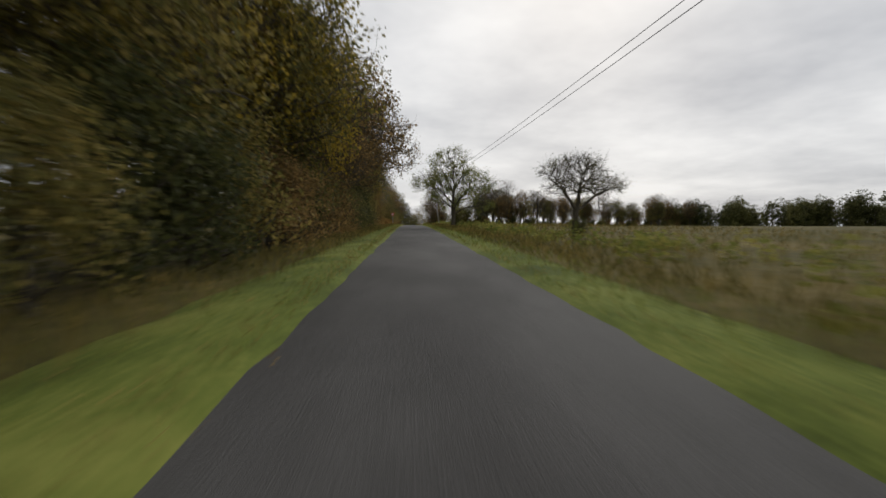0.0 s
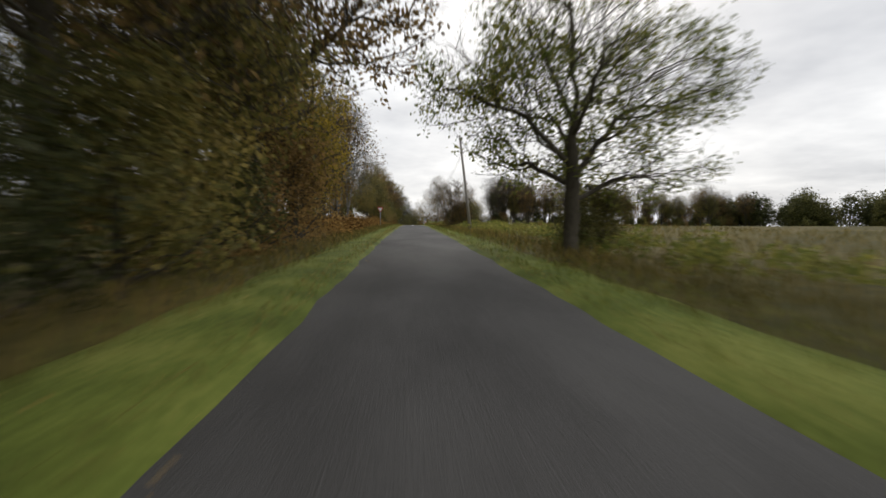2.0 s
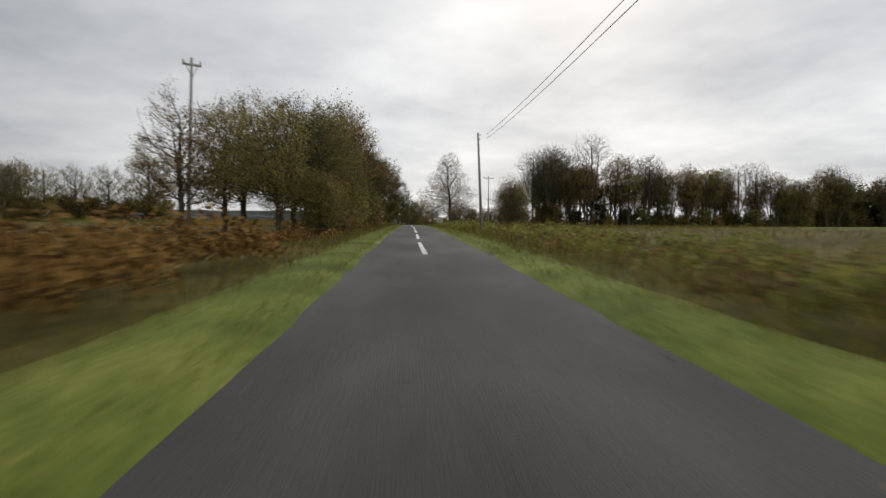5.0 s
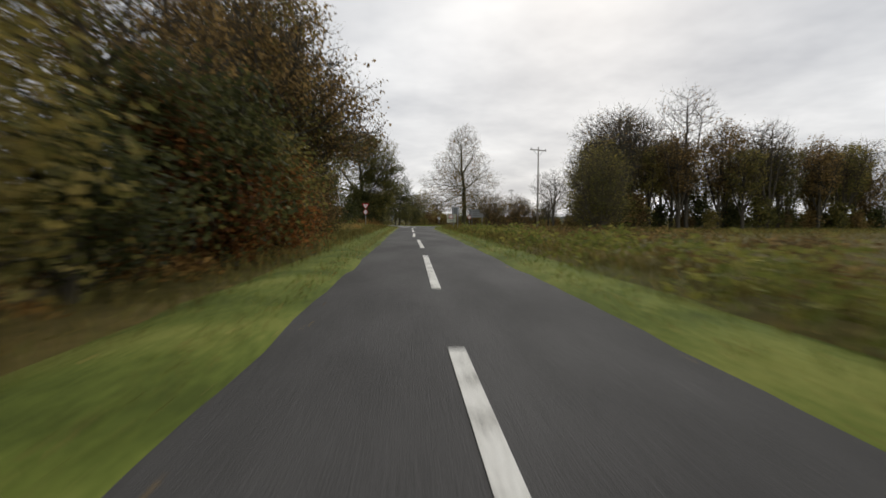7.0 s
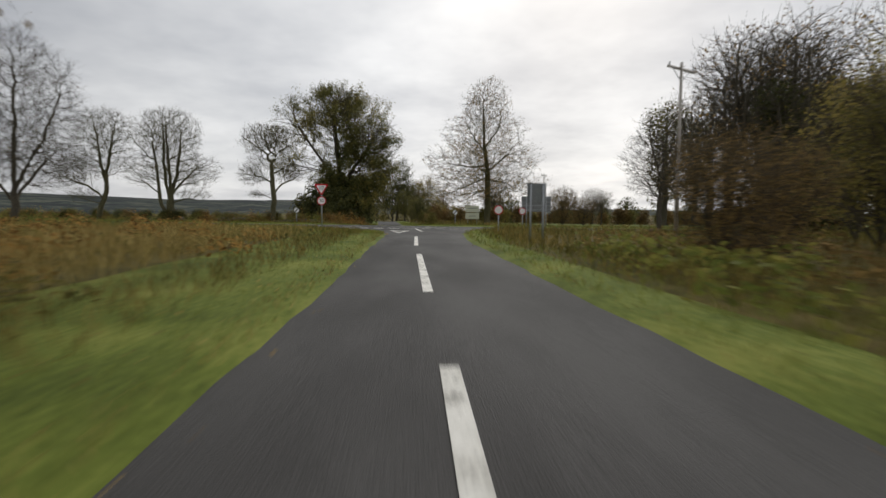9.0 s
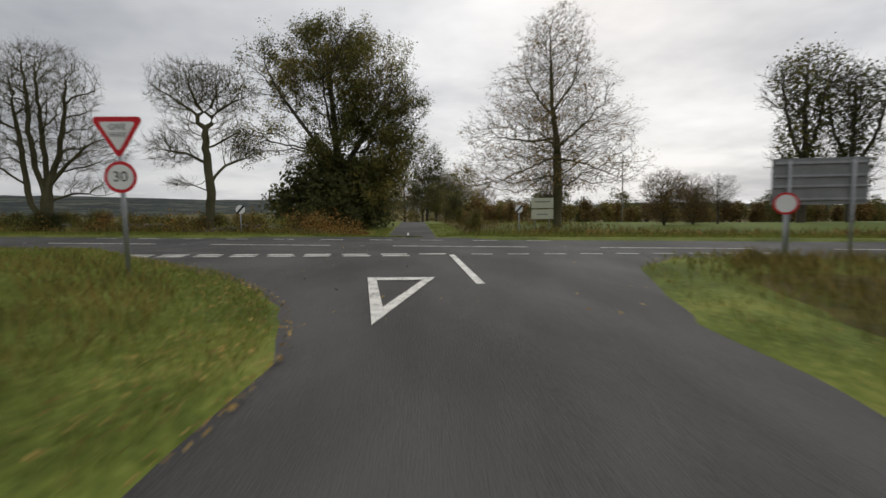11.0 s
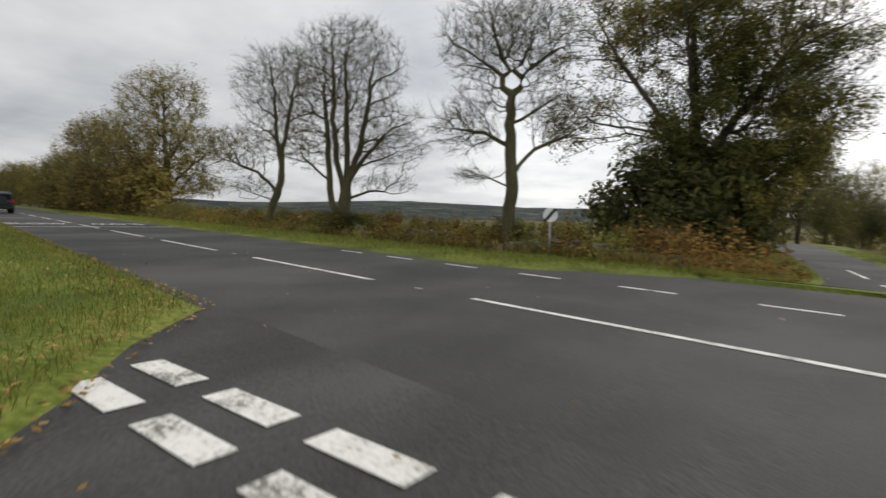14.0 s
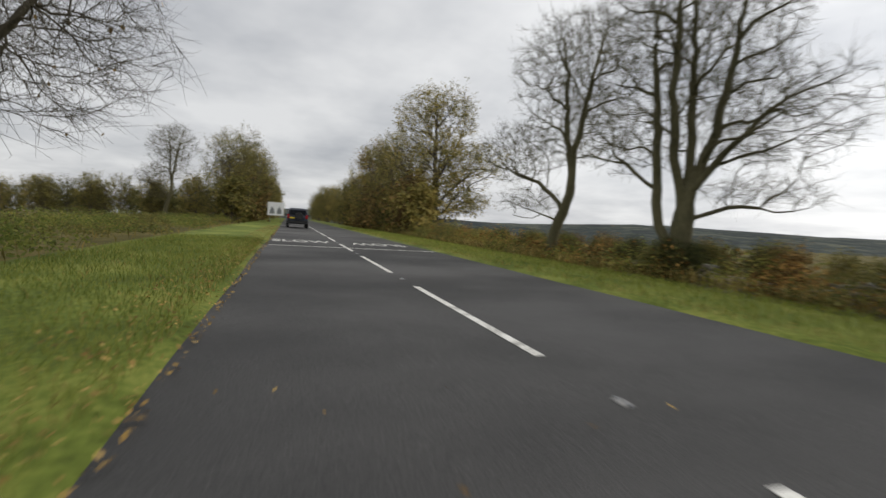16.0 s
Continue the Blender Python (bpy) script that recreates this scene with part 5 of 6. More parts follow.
# ---------------------------------------------------------------- low growth
def blades(name, centres, height, width, mat, label, rng, spread=0.35):
    """Loose grass blades, leaning at random, on the ground."""
    n = len(centres)
    h = height * rng.uniform(0.5, 1.25, n)
    a = rng.uniform(0, 2 * np.pi, n)
    lean = rng.normal(0, spread, (n, 2)) * h[:, None]
    centres = centres[~on_tarmac(centres[:, 0], centres[:, 1], 0.02)]
    n = len(centres)
    h, a, lean = h[:n], a[:n], lean[:n]
    base = np.column_stack([centres, land(centres[:, 0], centres[:, 1]) + rng.uniform(0.0, 0.08, n)])
    s = np.column_stack([np.cos(a), np.sin(a), np.zeros(n)]) * (width * rng.uniform(0.6, 1.4, n))[:, None]
    tip = base + np.column_stack([lean, h])
    midp = base + np.column_stack([lean * 0.35, h * 0.6])
    quads = np.stack([base - s, midp - s * 0.6, tip, midp + s * 0.6], 1)
    ob = quads_mesh(name, quads, mat)
    return tagged(ob, label, "grass", kind="stuff")


def along(line, left, count, inner, outer, rng, keep=None, power=1.0):
    """Random places beside a line."""
    p, out = sides(line, left)
    if keep is not None:
        ok = np.array([keep(x, y) for x, y in p])
        p, out = p[ok], out[ok]
    seg = np.linalg.norm(np.diff(p, axis=0), axis=1)
    seg[seg > 6] = 0
    cum = np.concatenate([[0], np.cumsum(seg)])
    s = rng.uniform(0, cum[-1], count)
    i = np.clip(np.searchsorted(cum, s) - 1, 0, len(p) - 2)
    f = ((s - cum[i]) / (seg[i] + 1e-9))[:, None]
    w = (inner + (outer - inner) * rng.uniform(0, 1, count) ** power)[:, None]
    return p[i] * (1 - f) + p[i + 1] * f + (out[i] * (1 - f) + out[i + 1] * f) * w


def fronds(name, centres, height, radius, per, size, mat, label, rng, category="bracken"):
    """Clumps of loose leaves, each a low dome."""
    centres = centres[~on_tarmac(centres[:, 0], centres[:, 1], 0.5)]
    n = len(centres)
    c = np.repeat(np.column_stack([centres, land(centres[:, 0], centres[:, 1])]), per, 0)
    k = n * per
    hs = np.repeat(height * rng.uniform(0.55, 1.3, n), per)
    th, r = rng.uniform(0, 2 * np.pi, k), radius * np.sqrt(rng.uniform(0, 1, k))
    z = hs * (1 - (r / radius) ** 2 * 0.7) * rng.uniform(0.25, 1.0, k)
    c = c + np.column_stack([np.cos(th) * r, np.sin(th) * r, z])
    a = rng.normal(0, 1, (k, 3)) * np.array([1, 1, 0.55])
    a /= np.linalg.norm(a, axis=1)[:, None]
    b = np.cross(a, rng.normal(0, 1, (k, 3)))
    b /= np.linalg.norm(b, axis=1)[:, None]
    s = (size * rng.uniform(0.5, 1.4, k))[:, None]
    ob = quads_mesh(name, np.stack([c - a * s * 0.6, c + b * s * 0.3, c + a * s * 0.6, c - b * s * 0.3], 1), mat)
    return tagged(ob, label, category, kind="stuff")


g = np.random.default_rng(9)
cross = lambda x, y: y > -2 and x > -60
blades("verge_grass", np.concatenate([along(edge_sw, True, 24000, 0.0, 1.7, g, lambda x, y: -185 < y and x > -8), along(edge_sw, True, 50000, 0.0, 3.2, g, lambda x, y: y > -2 and x > -34)]), 0.12, 0.007, M_GRASS, "short green grass on the verge beside the tarmac", g)
blades("verge_grass", np.concatenate([along(edge_se, True, 20000, 0.0, 1.9, g, lambda x, y: -185 < y and x < 40), along(edge_nw, False, 38000, 0.0, 4.4, g, lambda x, y: x > -70 and y < 40), along(edge_ne, True, 9000, 0.0, 2.2, g, lambda x, y: x < 40 and y < 50)]), 0.15, 0.014, M_GRASS, "green grass on the far verges", g)
blades("rough_grass", np.concatenate([along(edge_se, True, 45000, 1.5, 26.0, g, lambda x, y: -185 < y and x < 60, 1.8), along(edge_sw, True, 9000, 3.0, 16.0, g, lambda x, y: -40 < y, 1.2)]), 0.36, 0.026, M_DRYGRASS, "tall straw-brown rough grass and weeds in the field", g, 0.3)
blades("rough_grass", np.concatenate([along(edge_nw, False, 14000, 5.0, 9.5, g, lambda x, y: x > -120 and y < 40), along(edge_ne, True, 8000, 1.8, 16.0, g, lambda x, y: x < 60 and y < 60)]), 0.45, 0.03, M_DRYGRASS, "rough grass along the field wall", g, 0.3)


def spots(x0, x1, y0, y1, count):
    return np.column_stack([g.uniform(x0, x1, count), g.uniform(y0, y1, count)])


fronds("bracken", np.concatenate([spots(-9, -3.6, -112, -72, 150), spots(-22, -9, -112, -66, 110)]), 1.15, 0.75, 230, 0.13, M_BRACKEN, "orange-brown dying bracken beside the lane", g)
fronds("bracken", np.concatenate([spots(-30, -4.2, -33, -4, 110), spots(-26, -9, -4, 7, 40)]), 0.75, 0.75, 150, 0.12, M_BRACKEN, "low rusty bracken and dead grass on the heath", g)
fronds("weeds", np.concatenate([spots(-28, -4.0, -32, -2, 120), spots(-24, -8, -2, 6, 30)]), 0.55, 0.9, 130, 0.11, M_LEAF_OLIVE, "olive green weeds among the heath's dead grass", g, "weeds")
north_m = np.concatenate([g.uniform(1.5, 7, 14), g.uniform(-1, 75, 136)])
fronds("bracken", np.array([on_main(m, n) for m, n in zip(north_m, g.uniform(9.3, 12.2, 150))]), 1.4, 0.8, 190, 0.11, M_BRACKEN, "rusty bracken along the field wall", g)
fronds("bramble", np.array([on_main(m, n) for m, n in zip(g.uniform(6, 75, 140), g.uniform(9.0, 11.4, 140))]), 1.25, 0.85, 200, 0.09, M_LEAF_DARK, "dark green brambles along the field wall", g, "bramble")
fronds("bramble", np.array([on_main(m, n) for m, n in zip(g.uniform(6, 75, 130), g.uniform(9.0, 12.0, 130))]), 1.4, 0.85, 190, 0.09, M_LEAF_GREEN, "green and brown brambles along the field wall", g, "bramble")
fronds("bramble", np.array([on_main(m, n) for m, n in zip(g.uniform(12, 90, 110), g.uniform(-15, -7.2, 110))]), 0.75, 0.9, 190, 0.085, M_LEAF_OLIVE, "olive brown brambles and weeds beyond the verge", g, "bramble")
fronds("bramble", np.array([on_main(m, n) for m, n in zip(g.uniform(12, 90, 170), g.uniform(-15, -6.8, 170))]), 0.75, 0.9, 190, 0.085, M_LEAF_GREEN, "dull green brambles beyond the verge", g, "bramble")
fronds("bramble", np.concatenate([spots(4.2, 9, -112, -60, 130), spots(3.8, 7, -60, -10, 90), spots(4, 9, -180, -112, 80)]), 0.75, 0.7, 80, 0.15, M_LEAF_GREEN, "green weeds and brambles on the field side of the lane", g, "bramble")
fronds("bracken", np.concatenate([spots(4.0, 8, -98, -62, 60), spots(5, 14, -50, -4, 80)]), 0.6, 0.7, 70, 0.15, M_LEAF_BROWN, "brown weeds and bracken at the field's edge", g)
fronds("bracken", spots(-6.4, -3.6, -150, -112, 50), 0.6, 0.6, 140, 0.10, M_LEAF_BROWN, "brown dead undergrowth at the foot of the wood", g, "undergrowth")
fronds("bracken", spots(-6.2, -3.6, -72, -30, 60), 0.7, 0.6, 150, 0.11, M_BRACKEN, "rusty bracken at the foot of the wood", g)

blades("heath_grass", np.array([on_main(m, n) for m, n in zip(g.uniform(-1, 70, 8000), g.uniform(8.6, 12.0, 8000))]), 0.55, 0.013, M_GOLDGRASS, "straw-coloured dead grass below the field wall", g, 0.3)
weed_m, weed_n = g.uniform(-60, -6, 150), g.uniform(7.0, 13.0, 150)
fronds("weeds", np.array([on_main(m, n) for m, n in zip(weed_m, weed_n)]), 0.45, 0.9, 60, 0.14, M_LEAF_BROWN, "brown dead weeds along the pasture's edge", g, "weeds")
blades("pasture_grass", np.array([on_main(m, n) for m, n in zip(g.uniform(-70, -2, 26000), 5.0 + 14 * g.uniform(0, 1, 26000) ** 1.5)]), 0.22, 0.014, M_GRASS, "uneven green and straw grass of the pasture", g)
blades("heath_grass", np.concatenate([spots(-24, -4.4, -28, 0, 24000), spots(-24, -5, -112, -74, 9000)]), 0.45, 0.02, M_GOLDGRASS, "golden dead grass on the heath beside the lane", g, 0.3)

blades("verge_edge_grass", np.concatenate([along(edge_sw, True, 9000, -0.06, 0.45, g, lambda x, y: -185 < y and x > -36), along(edge_se, True, 6000, -0.06, 0.4, g, lambda x, y: -185 < y and x < 30), along(edge_nw, False, 5000, -0.06, 0.6, g, lambda x, y: x > -60 and y < 40), along(edge_nw, False, 5000, 1.6, 3.2, g, lambda x, y: x > -60 and y < 40), along(edge_sw, True, 3500, 0.0, 3.0, g, lambda x, y: y > -8 and x > -34)]), 0.09, 0.010, M_GOLDGRASS, "short straw-coloured grass along the tarmac edge", g, 0.5)
blades("verge_tufts", np.concatenate([along(edge_sw, True, 16000, 1.0, 2.6, g, lambda x, y: -185 < y and x > -8), along(edge_se, True, 14000, 0.7, 2.6, g, lambda x, y: -185 < y and x < 40)]), 0.28, 0.016, M_DRYGRASS, "straw-coloured tufts at the back of the verge", g, 0.35)


def litter(name, centres, size, label):
    """Fallen leaves lying flat."""
    n = len(centres)
    a = g.uniform(0, 2 * np.pi, n)
    s = size * g.uniform(0.5, 1.3, n)
    base = np.column_stack([centres, land(centres[:, 0], centres[:, 1]) + np.where(on_tarmac(centres[:, 0], centres[:, 1]), 0.030, 0.11) + g.uniform(0, 0.02, n)])
    u = np.column_stack([np.cos(a), np.sin(a), g.normal(0, 0.25, n)]) * s[:, None]
    w = np.column_stack([-np.sin(a), np.cos(a), g.normal(0, 0.25, n)]) * s[:, None] * 0.6
    return tagged(quads_mesh(name, np.stack([base - u, base - w, base + u, base + w], 1), M_LITTER), label, "leaves", kind="stuff")


litter("fallen_leaves", np.concatenate([along(edge_sw, True, 6500, -0.18, 0.9, g, cross, 1.5), along(edge_sw, True, 2600, -0.3, 2.4, g, lambda x, y: -185 < y and x > -8), along(edge_nw, False, 1500, -0.3, 2.6, g, lambda x, y: x > -60 and y < 40), along(edge_se, True, 900, -0.3, 1.5, g, lambda x, y: -120 < y and x < 30), spots(-7, 3, 2, 9, 130), spots(-16, 5, 9.5, 15, 120)]), 0.026, "yellow and brown fallen leaves along the verges")

# ---------------------------------------------------------------- poles and wires
def cylinder(bm, p0, p1, r0, r1, sides=10):
    p0, p1 = Vector(p0), Vector(p1)
    q = (p1 - p0).to_track_quat("Z", "Y").to_matrix().to_4x4()
    bmesh.ops.create_cone(bm, cap_ends=True, segments=sides, radius1=r0, radius2=r1, depth=(p1 - p0).length, matrix=Matrix.Translation((p0 + p1) / 2) @ q)


def box(bm, centre, size, turn=None):
    m = Matrix.Translation(centre) @ (turn or Matrix.Identity(4)) @ Matrix.Diagonal((*size, 1))
    bmesh.ops.create_cube(bm, size=1.0, matrix=m)


def pole(x, y, height, lean, arm, label):
    root = tagged(new("utility_pole"), label, "utility pole", "poles")
    root.matrix_basis = pose(x, y, gz(x, y) - 0.05)
    bm = bmesh.new()
    cylinder(bm, (0, 0, -0.4), (lean, 0, height), 0.115, 0.065, 12)
    part("post", bm, M_POLE, root, shade=True)
    if arm:
        bm = bmesh.new()
        box(bm, (lean, 0, height - 0.35), (arm, 0.10, 0.10), Euler((0, 0, 0.5)).to_matrix().to_4x4())
        part("crossarm", bm, M_POLE, root)
        for s in (-1, 0, 1):
            bm = bmesh.new()
            a = Vector((math.cos(0.5), math.sin(0.5), 0)) * s * arm * 0.44
            cylinder(bm, (lean + a.x, a.y, height - 0.3), (lean + a.x, a.y, height - 0.12), 0.04, 0.03, 8)
            part("insulator", bm, M_SIGNBACK, root)
        for s in (-1, 1):
            bm = bmesh.new()
            a = Vector((math.cos(0.5), math.sin(0.5), 0)) * s * arm * 0.3
            cylinder(bm, (lean, 0, height - 1.0), (lean + a.x, a.y, height - 0.4), 0.02, 0.02, 6)
            part("brace", bm, M_GREY, root)
    else:
        for z in (0.15, 0.45):
            bm = bmesh.new()
            cylinder(bm, (lean + 0.10, -0.02, height - z), (lean + 0.19, -0.02, height - z), 0.035, 0.035, 8)
            part("insulator", bm, M_SIGNBACK, root)
    return root, Vector((x + lean, y, gz(x, y) + height))


P0 = pole(7.4, -200.0, 7.4, -0.2, 0, "weathered wooden utility pole in the verge")[1]
P1 = pole(4.15, -105.6, 6.5, -0.8, 0, "leaning weathered wooden utility pole in the verge")[1]
P2 = pole(5.05, -52.2, 6.9, -0.3, 0, "weathered wooden utility pole in the field edge")[1]
pole(14.2, 1.2, 9.1, 0.0, 2.4, "wooden utility pole with a crossarm by the main road")
pole(-11.8, -59.0, 9.4, 0.45, 0.9, "leaning dark wooden utility pole on the heath")
pole(24.0, 62.0, 9.0, 0.0, 1.5, "far wooden utility pole with a crossarm")


def wire(a, b, sag, off):
    a, b = a + Vector(off), b + Vector(off)
    pts = [a.lerp(b, i / 16) - Vector((0, 0, sag * 4 * (i / 16) * (1 - i / 16))) for i in range(17)]
    v, f = tubes([(pts, [0.011] * 17)], lambda r: 5)
    return tagged(mesh_object("overhead_wire", v, f, M_BLACK), "thin sagging overhead wire between two poles", "wire", "overhead wires")


for a, b in ((P0, P1), (P1, P2)):
    wire(a, b, 0.7, (0.6, 0, -0.15))
    wire(a, b, 0.7, (0.6, 0, -0.45))


# ---------------------------------------------------------------- road signs
def slab(points, thick):
    """A flat plate in the x-z plane, facing -y."""
    bm = bmesh.new()
    f = bm.faces.new([bm.verts.new((x, 0, z)) for x, z in points])
    r = bmesh.ops.extrude_face_region(bm, geom=[f])
    bmesh.ops.translate(bm, vec=(0, thick, 0), verts=[v for v in r["geom"] if isinstance(v, bmesh.types.BMVert)])
    bmesh.ops.recalc_face_normals(bm, faces=bm.faces[:])
    return bm


def disc(r, k=28, cx=0, cz=0):
    return [(cx + r * math.cos(2 * math.pi * i / k), cz + r * math.sin(2 * math.pi * i / k)) for i in range(k)]


def down_triangle(w, z, r=0.06):
    """An inverted triangle with rounded corners, its top edge at z."""
    h = w * 0.866
    pts = []
    for (x, zz), a in (((w / 2 - r * 1.2, z - r), 90), ((-w / 2 + r * 1.2, z - r), 210), ((0, z - h + r * 1.6), 330)):
        a0 = {90: -30, 210: 90, 330: 210}[a]
        for k in range(5):
            t = radians(a0 + 30 * k)
            pts.append((x + r * math.cos(t), zz + r * math.sin(t)))
    return pts


def shift(ob, y=0.0, x=0.0, z=0.0):
    ob.location = (x, y, z)
    return ob


def lettering(text, size, mat, parent, x, y, z):
    cu = bpy.data.curves.new("lettering", "FONT")
    cu.body, cu.size, cu.align_x, cu.align_y, cu.extrude = text, size, "CENTER", "CENTER", 0.001
    ob = new("lettering", cu)
    cu.materials.append(mat)
    ob.parent = parent
    ob.matrix_basis = pose(x, y, z, 90, 0, 0)
    return ob


def post(parent, height, r=0.038, x=0.0):
    bm = bmesh.new()
    cylinder(bm, (x, 0.03, -0.3), (x, 0.03, height), r, r, 10)
    return part("post", bm, M_GREY, parent, shade=True)


def give_way_sign(x, y, turn, w, top, plate, words, label):
    root = tagged(new("give_way_sign"), label, "road sign", "give-way signs")
    root.matrix_basis = pose(x, y, gz(x, y) - 0.05, 0, 0, turn)
    post(root, top - 0.02)
    shift(part("border", slab(down_triangle(w, top), 0.004), M_RED, root), -0.010)
    shift(part("face", slab(down_triangle(w * 0.70, top - w * 0.105, 0.03), 0.003), M_WHITE, root), -0.014)
    shift(part("backing", slab(down_triangle(w, top), 0.006), M_SIGNBACK, root), -0.003)
    if words:
        lettering("GIVE", w * 0.17, M_BLACK, root, 0, -0.017, top - w * 0.22)
        lettering("WAY", w * 0.15, M_BLACK, root, 0, -0.017, top - w * 0.38)
    if plate:
        z = top - w * 0.866 - 0.30
        shift(part("roundel_rim", slab(disc(0.26), 0.004), M_RED, root), -0.010, 0, z)
        shift(part("roundel_face", slab(disc(0.205), 0.003), M_WHITE, root), -0.014, 0, z)
        lettering("30", 0.24, M_BLACK, root, 0, -0.017, z)
    return root


give_way_sign(-5.1, 5.1, 4, 0.78, 2.75, True, True, "red and white give-way triangle above a round limit sign")
give_way_sign(-2.95, -88.3, 3, 0.62, 2.15, False, False, "faded red-edged give-way triangle on a grey post in bracken")


def derestriction_sign(x, y, turn, top):
    root = tagged(new("speed_sign"), "small round white sign with a black diagonal on a post", "road sign", "round signs")
    root.matrix_basis = pose(x, y, gz(x, y) - 0.05, 0, 0, turn)
    post(root, top - 0.05, 0.03)
    shift(part("face", slab(disc(0.23), 0.004), M_WHITE, root), -0.008, 0, top - 0.23)
    bm = slab([(-0.05, -0.26), (0.05, -0.26), (0.05, 0.26), (-0.05, 0.26)], 0.003)
    d = part("diagonal", bm, M_BLACK, root)
    d.matrix_basis = pose(0, -0.012, top - 0.23, 0, 40, 0)
    return root


derestriction_sign(-10.6, 22.8, 25, 1.75)
derestriction_sign(4.75, 26.6, 0, 1.95)


def roundel_sign(x, y, turn, top):
    root = tagged(new("speed_sign"), "small round white sign with a dark red rim on a post", "road sign", "round signs")
    root.matrix_basis = pose(x, y, gz(x, y) - 0.05, 0, 0, turn)
    post(root, top - 0.05, 0.03)
    shift(part("rim", slab(disc(0.23), 0.004), M_RED, root), -0.008, 0, top - 0.23)
    shift(part("face", slab(disc(0.185), 0.003), M_WHITE, root), -0.012, 0, top - 0.23)
    return root


roundel_sign(4.45, 0.2, -8, 1.55)
roundel_sign(7.3, 7.2, -25, 1.55)


def board_sign(name, x, y, turn, w, h, low, mat, label, bars=0):
    root = tagged(new(name), label, "road sign", "board signs")
    root.matrix_basis = pose(x, y, gz(x, y) - 0.05, 0, 0, turn)
    for s in (-1, 1):
        post(root, low + h * 0.95, 0.035, s * w * 0.33)
    for a, b in (((0.0, 0.46), (0.52, 1.0)) if bars else ((0.0, 1.0),)):
        shift(part("board", slab([(-w / 2, low + a * h), (w / 2, low + a * h), (w / 2, low + b * h), (-w / 2, low + b * h)], 0.02), mat, root), -0.03)
    for i in range(bars):
        z = low + h * (0.82 - 0.60 * i / max(1, bars - 1))
        bw = w * (0.72, 0.5, 0.62)[i % 3]
        shift(part("bar", slab([(-bw / 2, z - 0.04), (bw / 2, z - 0.04), (bw / 2, z + 0.04), (-bw / 2, z + 0.04)], 0.004), M_SIGNBACK, root), -0.036)
    return root


board_sign("direction_sign", 7.2, 31.7, 5, 1.6, 1.5, 1.0, M_CREAM, "pale direction sign of two boards on two posts beyond the crossroads", 2)
board_sign("direction_sign", 4.15, -8.2, 180, 0.62, 0.62, 1.5, M_SIGNBACK, "back of a small square sign on two grey posts", 0)
back = board_sign("direction_sign", 8.3, 7.6, 172, 1.9, 1.0, 1.3, M_SIGNBACK, "back of a wide grey direction sign with stiffening rails", 0)
for z in (1.42, 1.70, 1.92, 2.20):
    bm = bmesh.new()
    box(bm, (0, 0.006, z), (1.84, 0.03, 0.05))
    part("rail", bm, M_GREY, back)
warning = board_sign("warning_sign", *on_main(72, -3.6), 84, 1.9, 1.6, 1.0, M_WHITE, "white board with two dark symbols beside the main road", 0)
for s in (-0.42, 0.42):
    shift(part("symbol", slab([(s - 0.30, 1.2), (s + 0.30, 1.2), (s + 0.20, 1.75), (s, 2.1), (s - 0.20, 1.75)], 0.004), M_SIGNBACK, warning), -0.036)


# ---------------------------------------------------------------- the dark blue car on the main road
M_CARBLUE = material("dark_blue_paint", (0.010, 0.014, 0.024), (0.018, 0.024, 0.038), 4, 30, 0.28, 0, spec=0.5)
M_CARWHITE = material("white_car_paint", (0.62, 0.62, 0.62), (0.72, 0.72, 0.72), 4, 30, 0.3, 0, spec=0.5)
M_GLASS = material("car_glass", (0.012, 0.014, 0.016), (0.02, 0.022, 0.025), 4, 30, 0.06, 0, spec=0.6)
M_RUBBER = material("rubber", (0.012, 0.012, 0.012), (0.028, 0.028, 0.028), 4, 60, 0.85, 0.1)
M_TRIM = material("black_plastic", (0.018, 0.018, 0.018), (0.035, 0.035, 0.035), 4, 60, 0.6, 0.1)
M_ALLOY = material("alloy", (0.42, 0.43, 0.44), (0.55, 0.56, 0.57), 4, 60, 0.35, 0, metal=0.8)
M_TAIL = material("tail_lamp", (0.28, 0.008, 0.008), (0.38, 0.015, 0.012), 4, 20, 0.2, 0, spec=0.5)
M_PLATE = material("yellow_plate", (0.62, 0.46, 0.03), (0.72, 0.55, 0.05), 4, 20, 0.4, 0)


def loft(sections):
    """A closed body from cross sections of equal numbers of points."""
    bm = bmesh.new()
    rings = [[bm.verts.new(p) for p in s] for s in sections]
    k = len(rings[0])
    for a, b in zip(rings, rings[1:]):
        for j in range(k):
            bm.faces.new((a[j], a[(j + 1) % k], b[(j + 1) % k], b[j]))
    bm.faces.new(rings[0][::-1])
    bm.faces.new(rings[-1])
    bmesh.ops.recalc_face_normals(bm, faces=bm.faces[:])
    bmesh.ops.bevel(bm, geom=bm.edges[:], offset=0.025, segments=2, affect="EDGES", profile=0.6)
    return bm


def body_section(x, half, low, waist, tuck=0.04):
    return [(x, -half + tuck, low), (x, -half, low + 0.22), (x, -half, waist - 0.12), (x, -half + 0.05, waist),
            (x, half - 0.05, waist), (x, half, waist - 0.12), (x, half, low + 0.22), (x, half - tuck, low)]


def roof_section(x, h0, h1, low, top):
    return [(x, -h0, low), (x, -(h0 + h1) / 2 - 0.02, (low + top) / 2), (x, -h1, top - 0.05), (x, -h1 + 0.12, top),
            (x, h1 - 0.12, top), (x, h1, top - 0.05), (x, (h0 + h1) / 2 + 0.02, (low + top) / 2), (x, h0, low)]


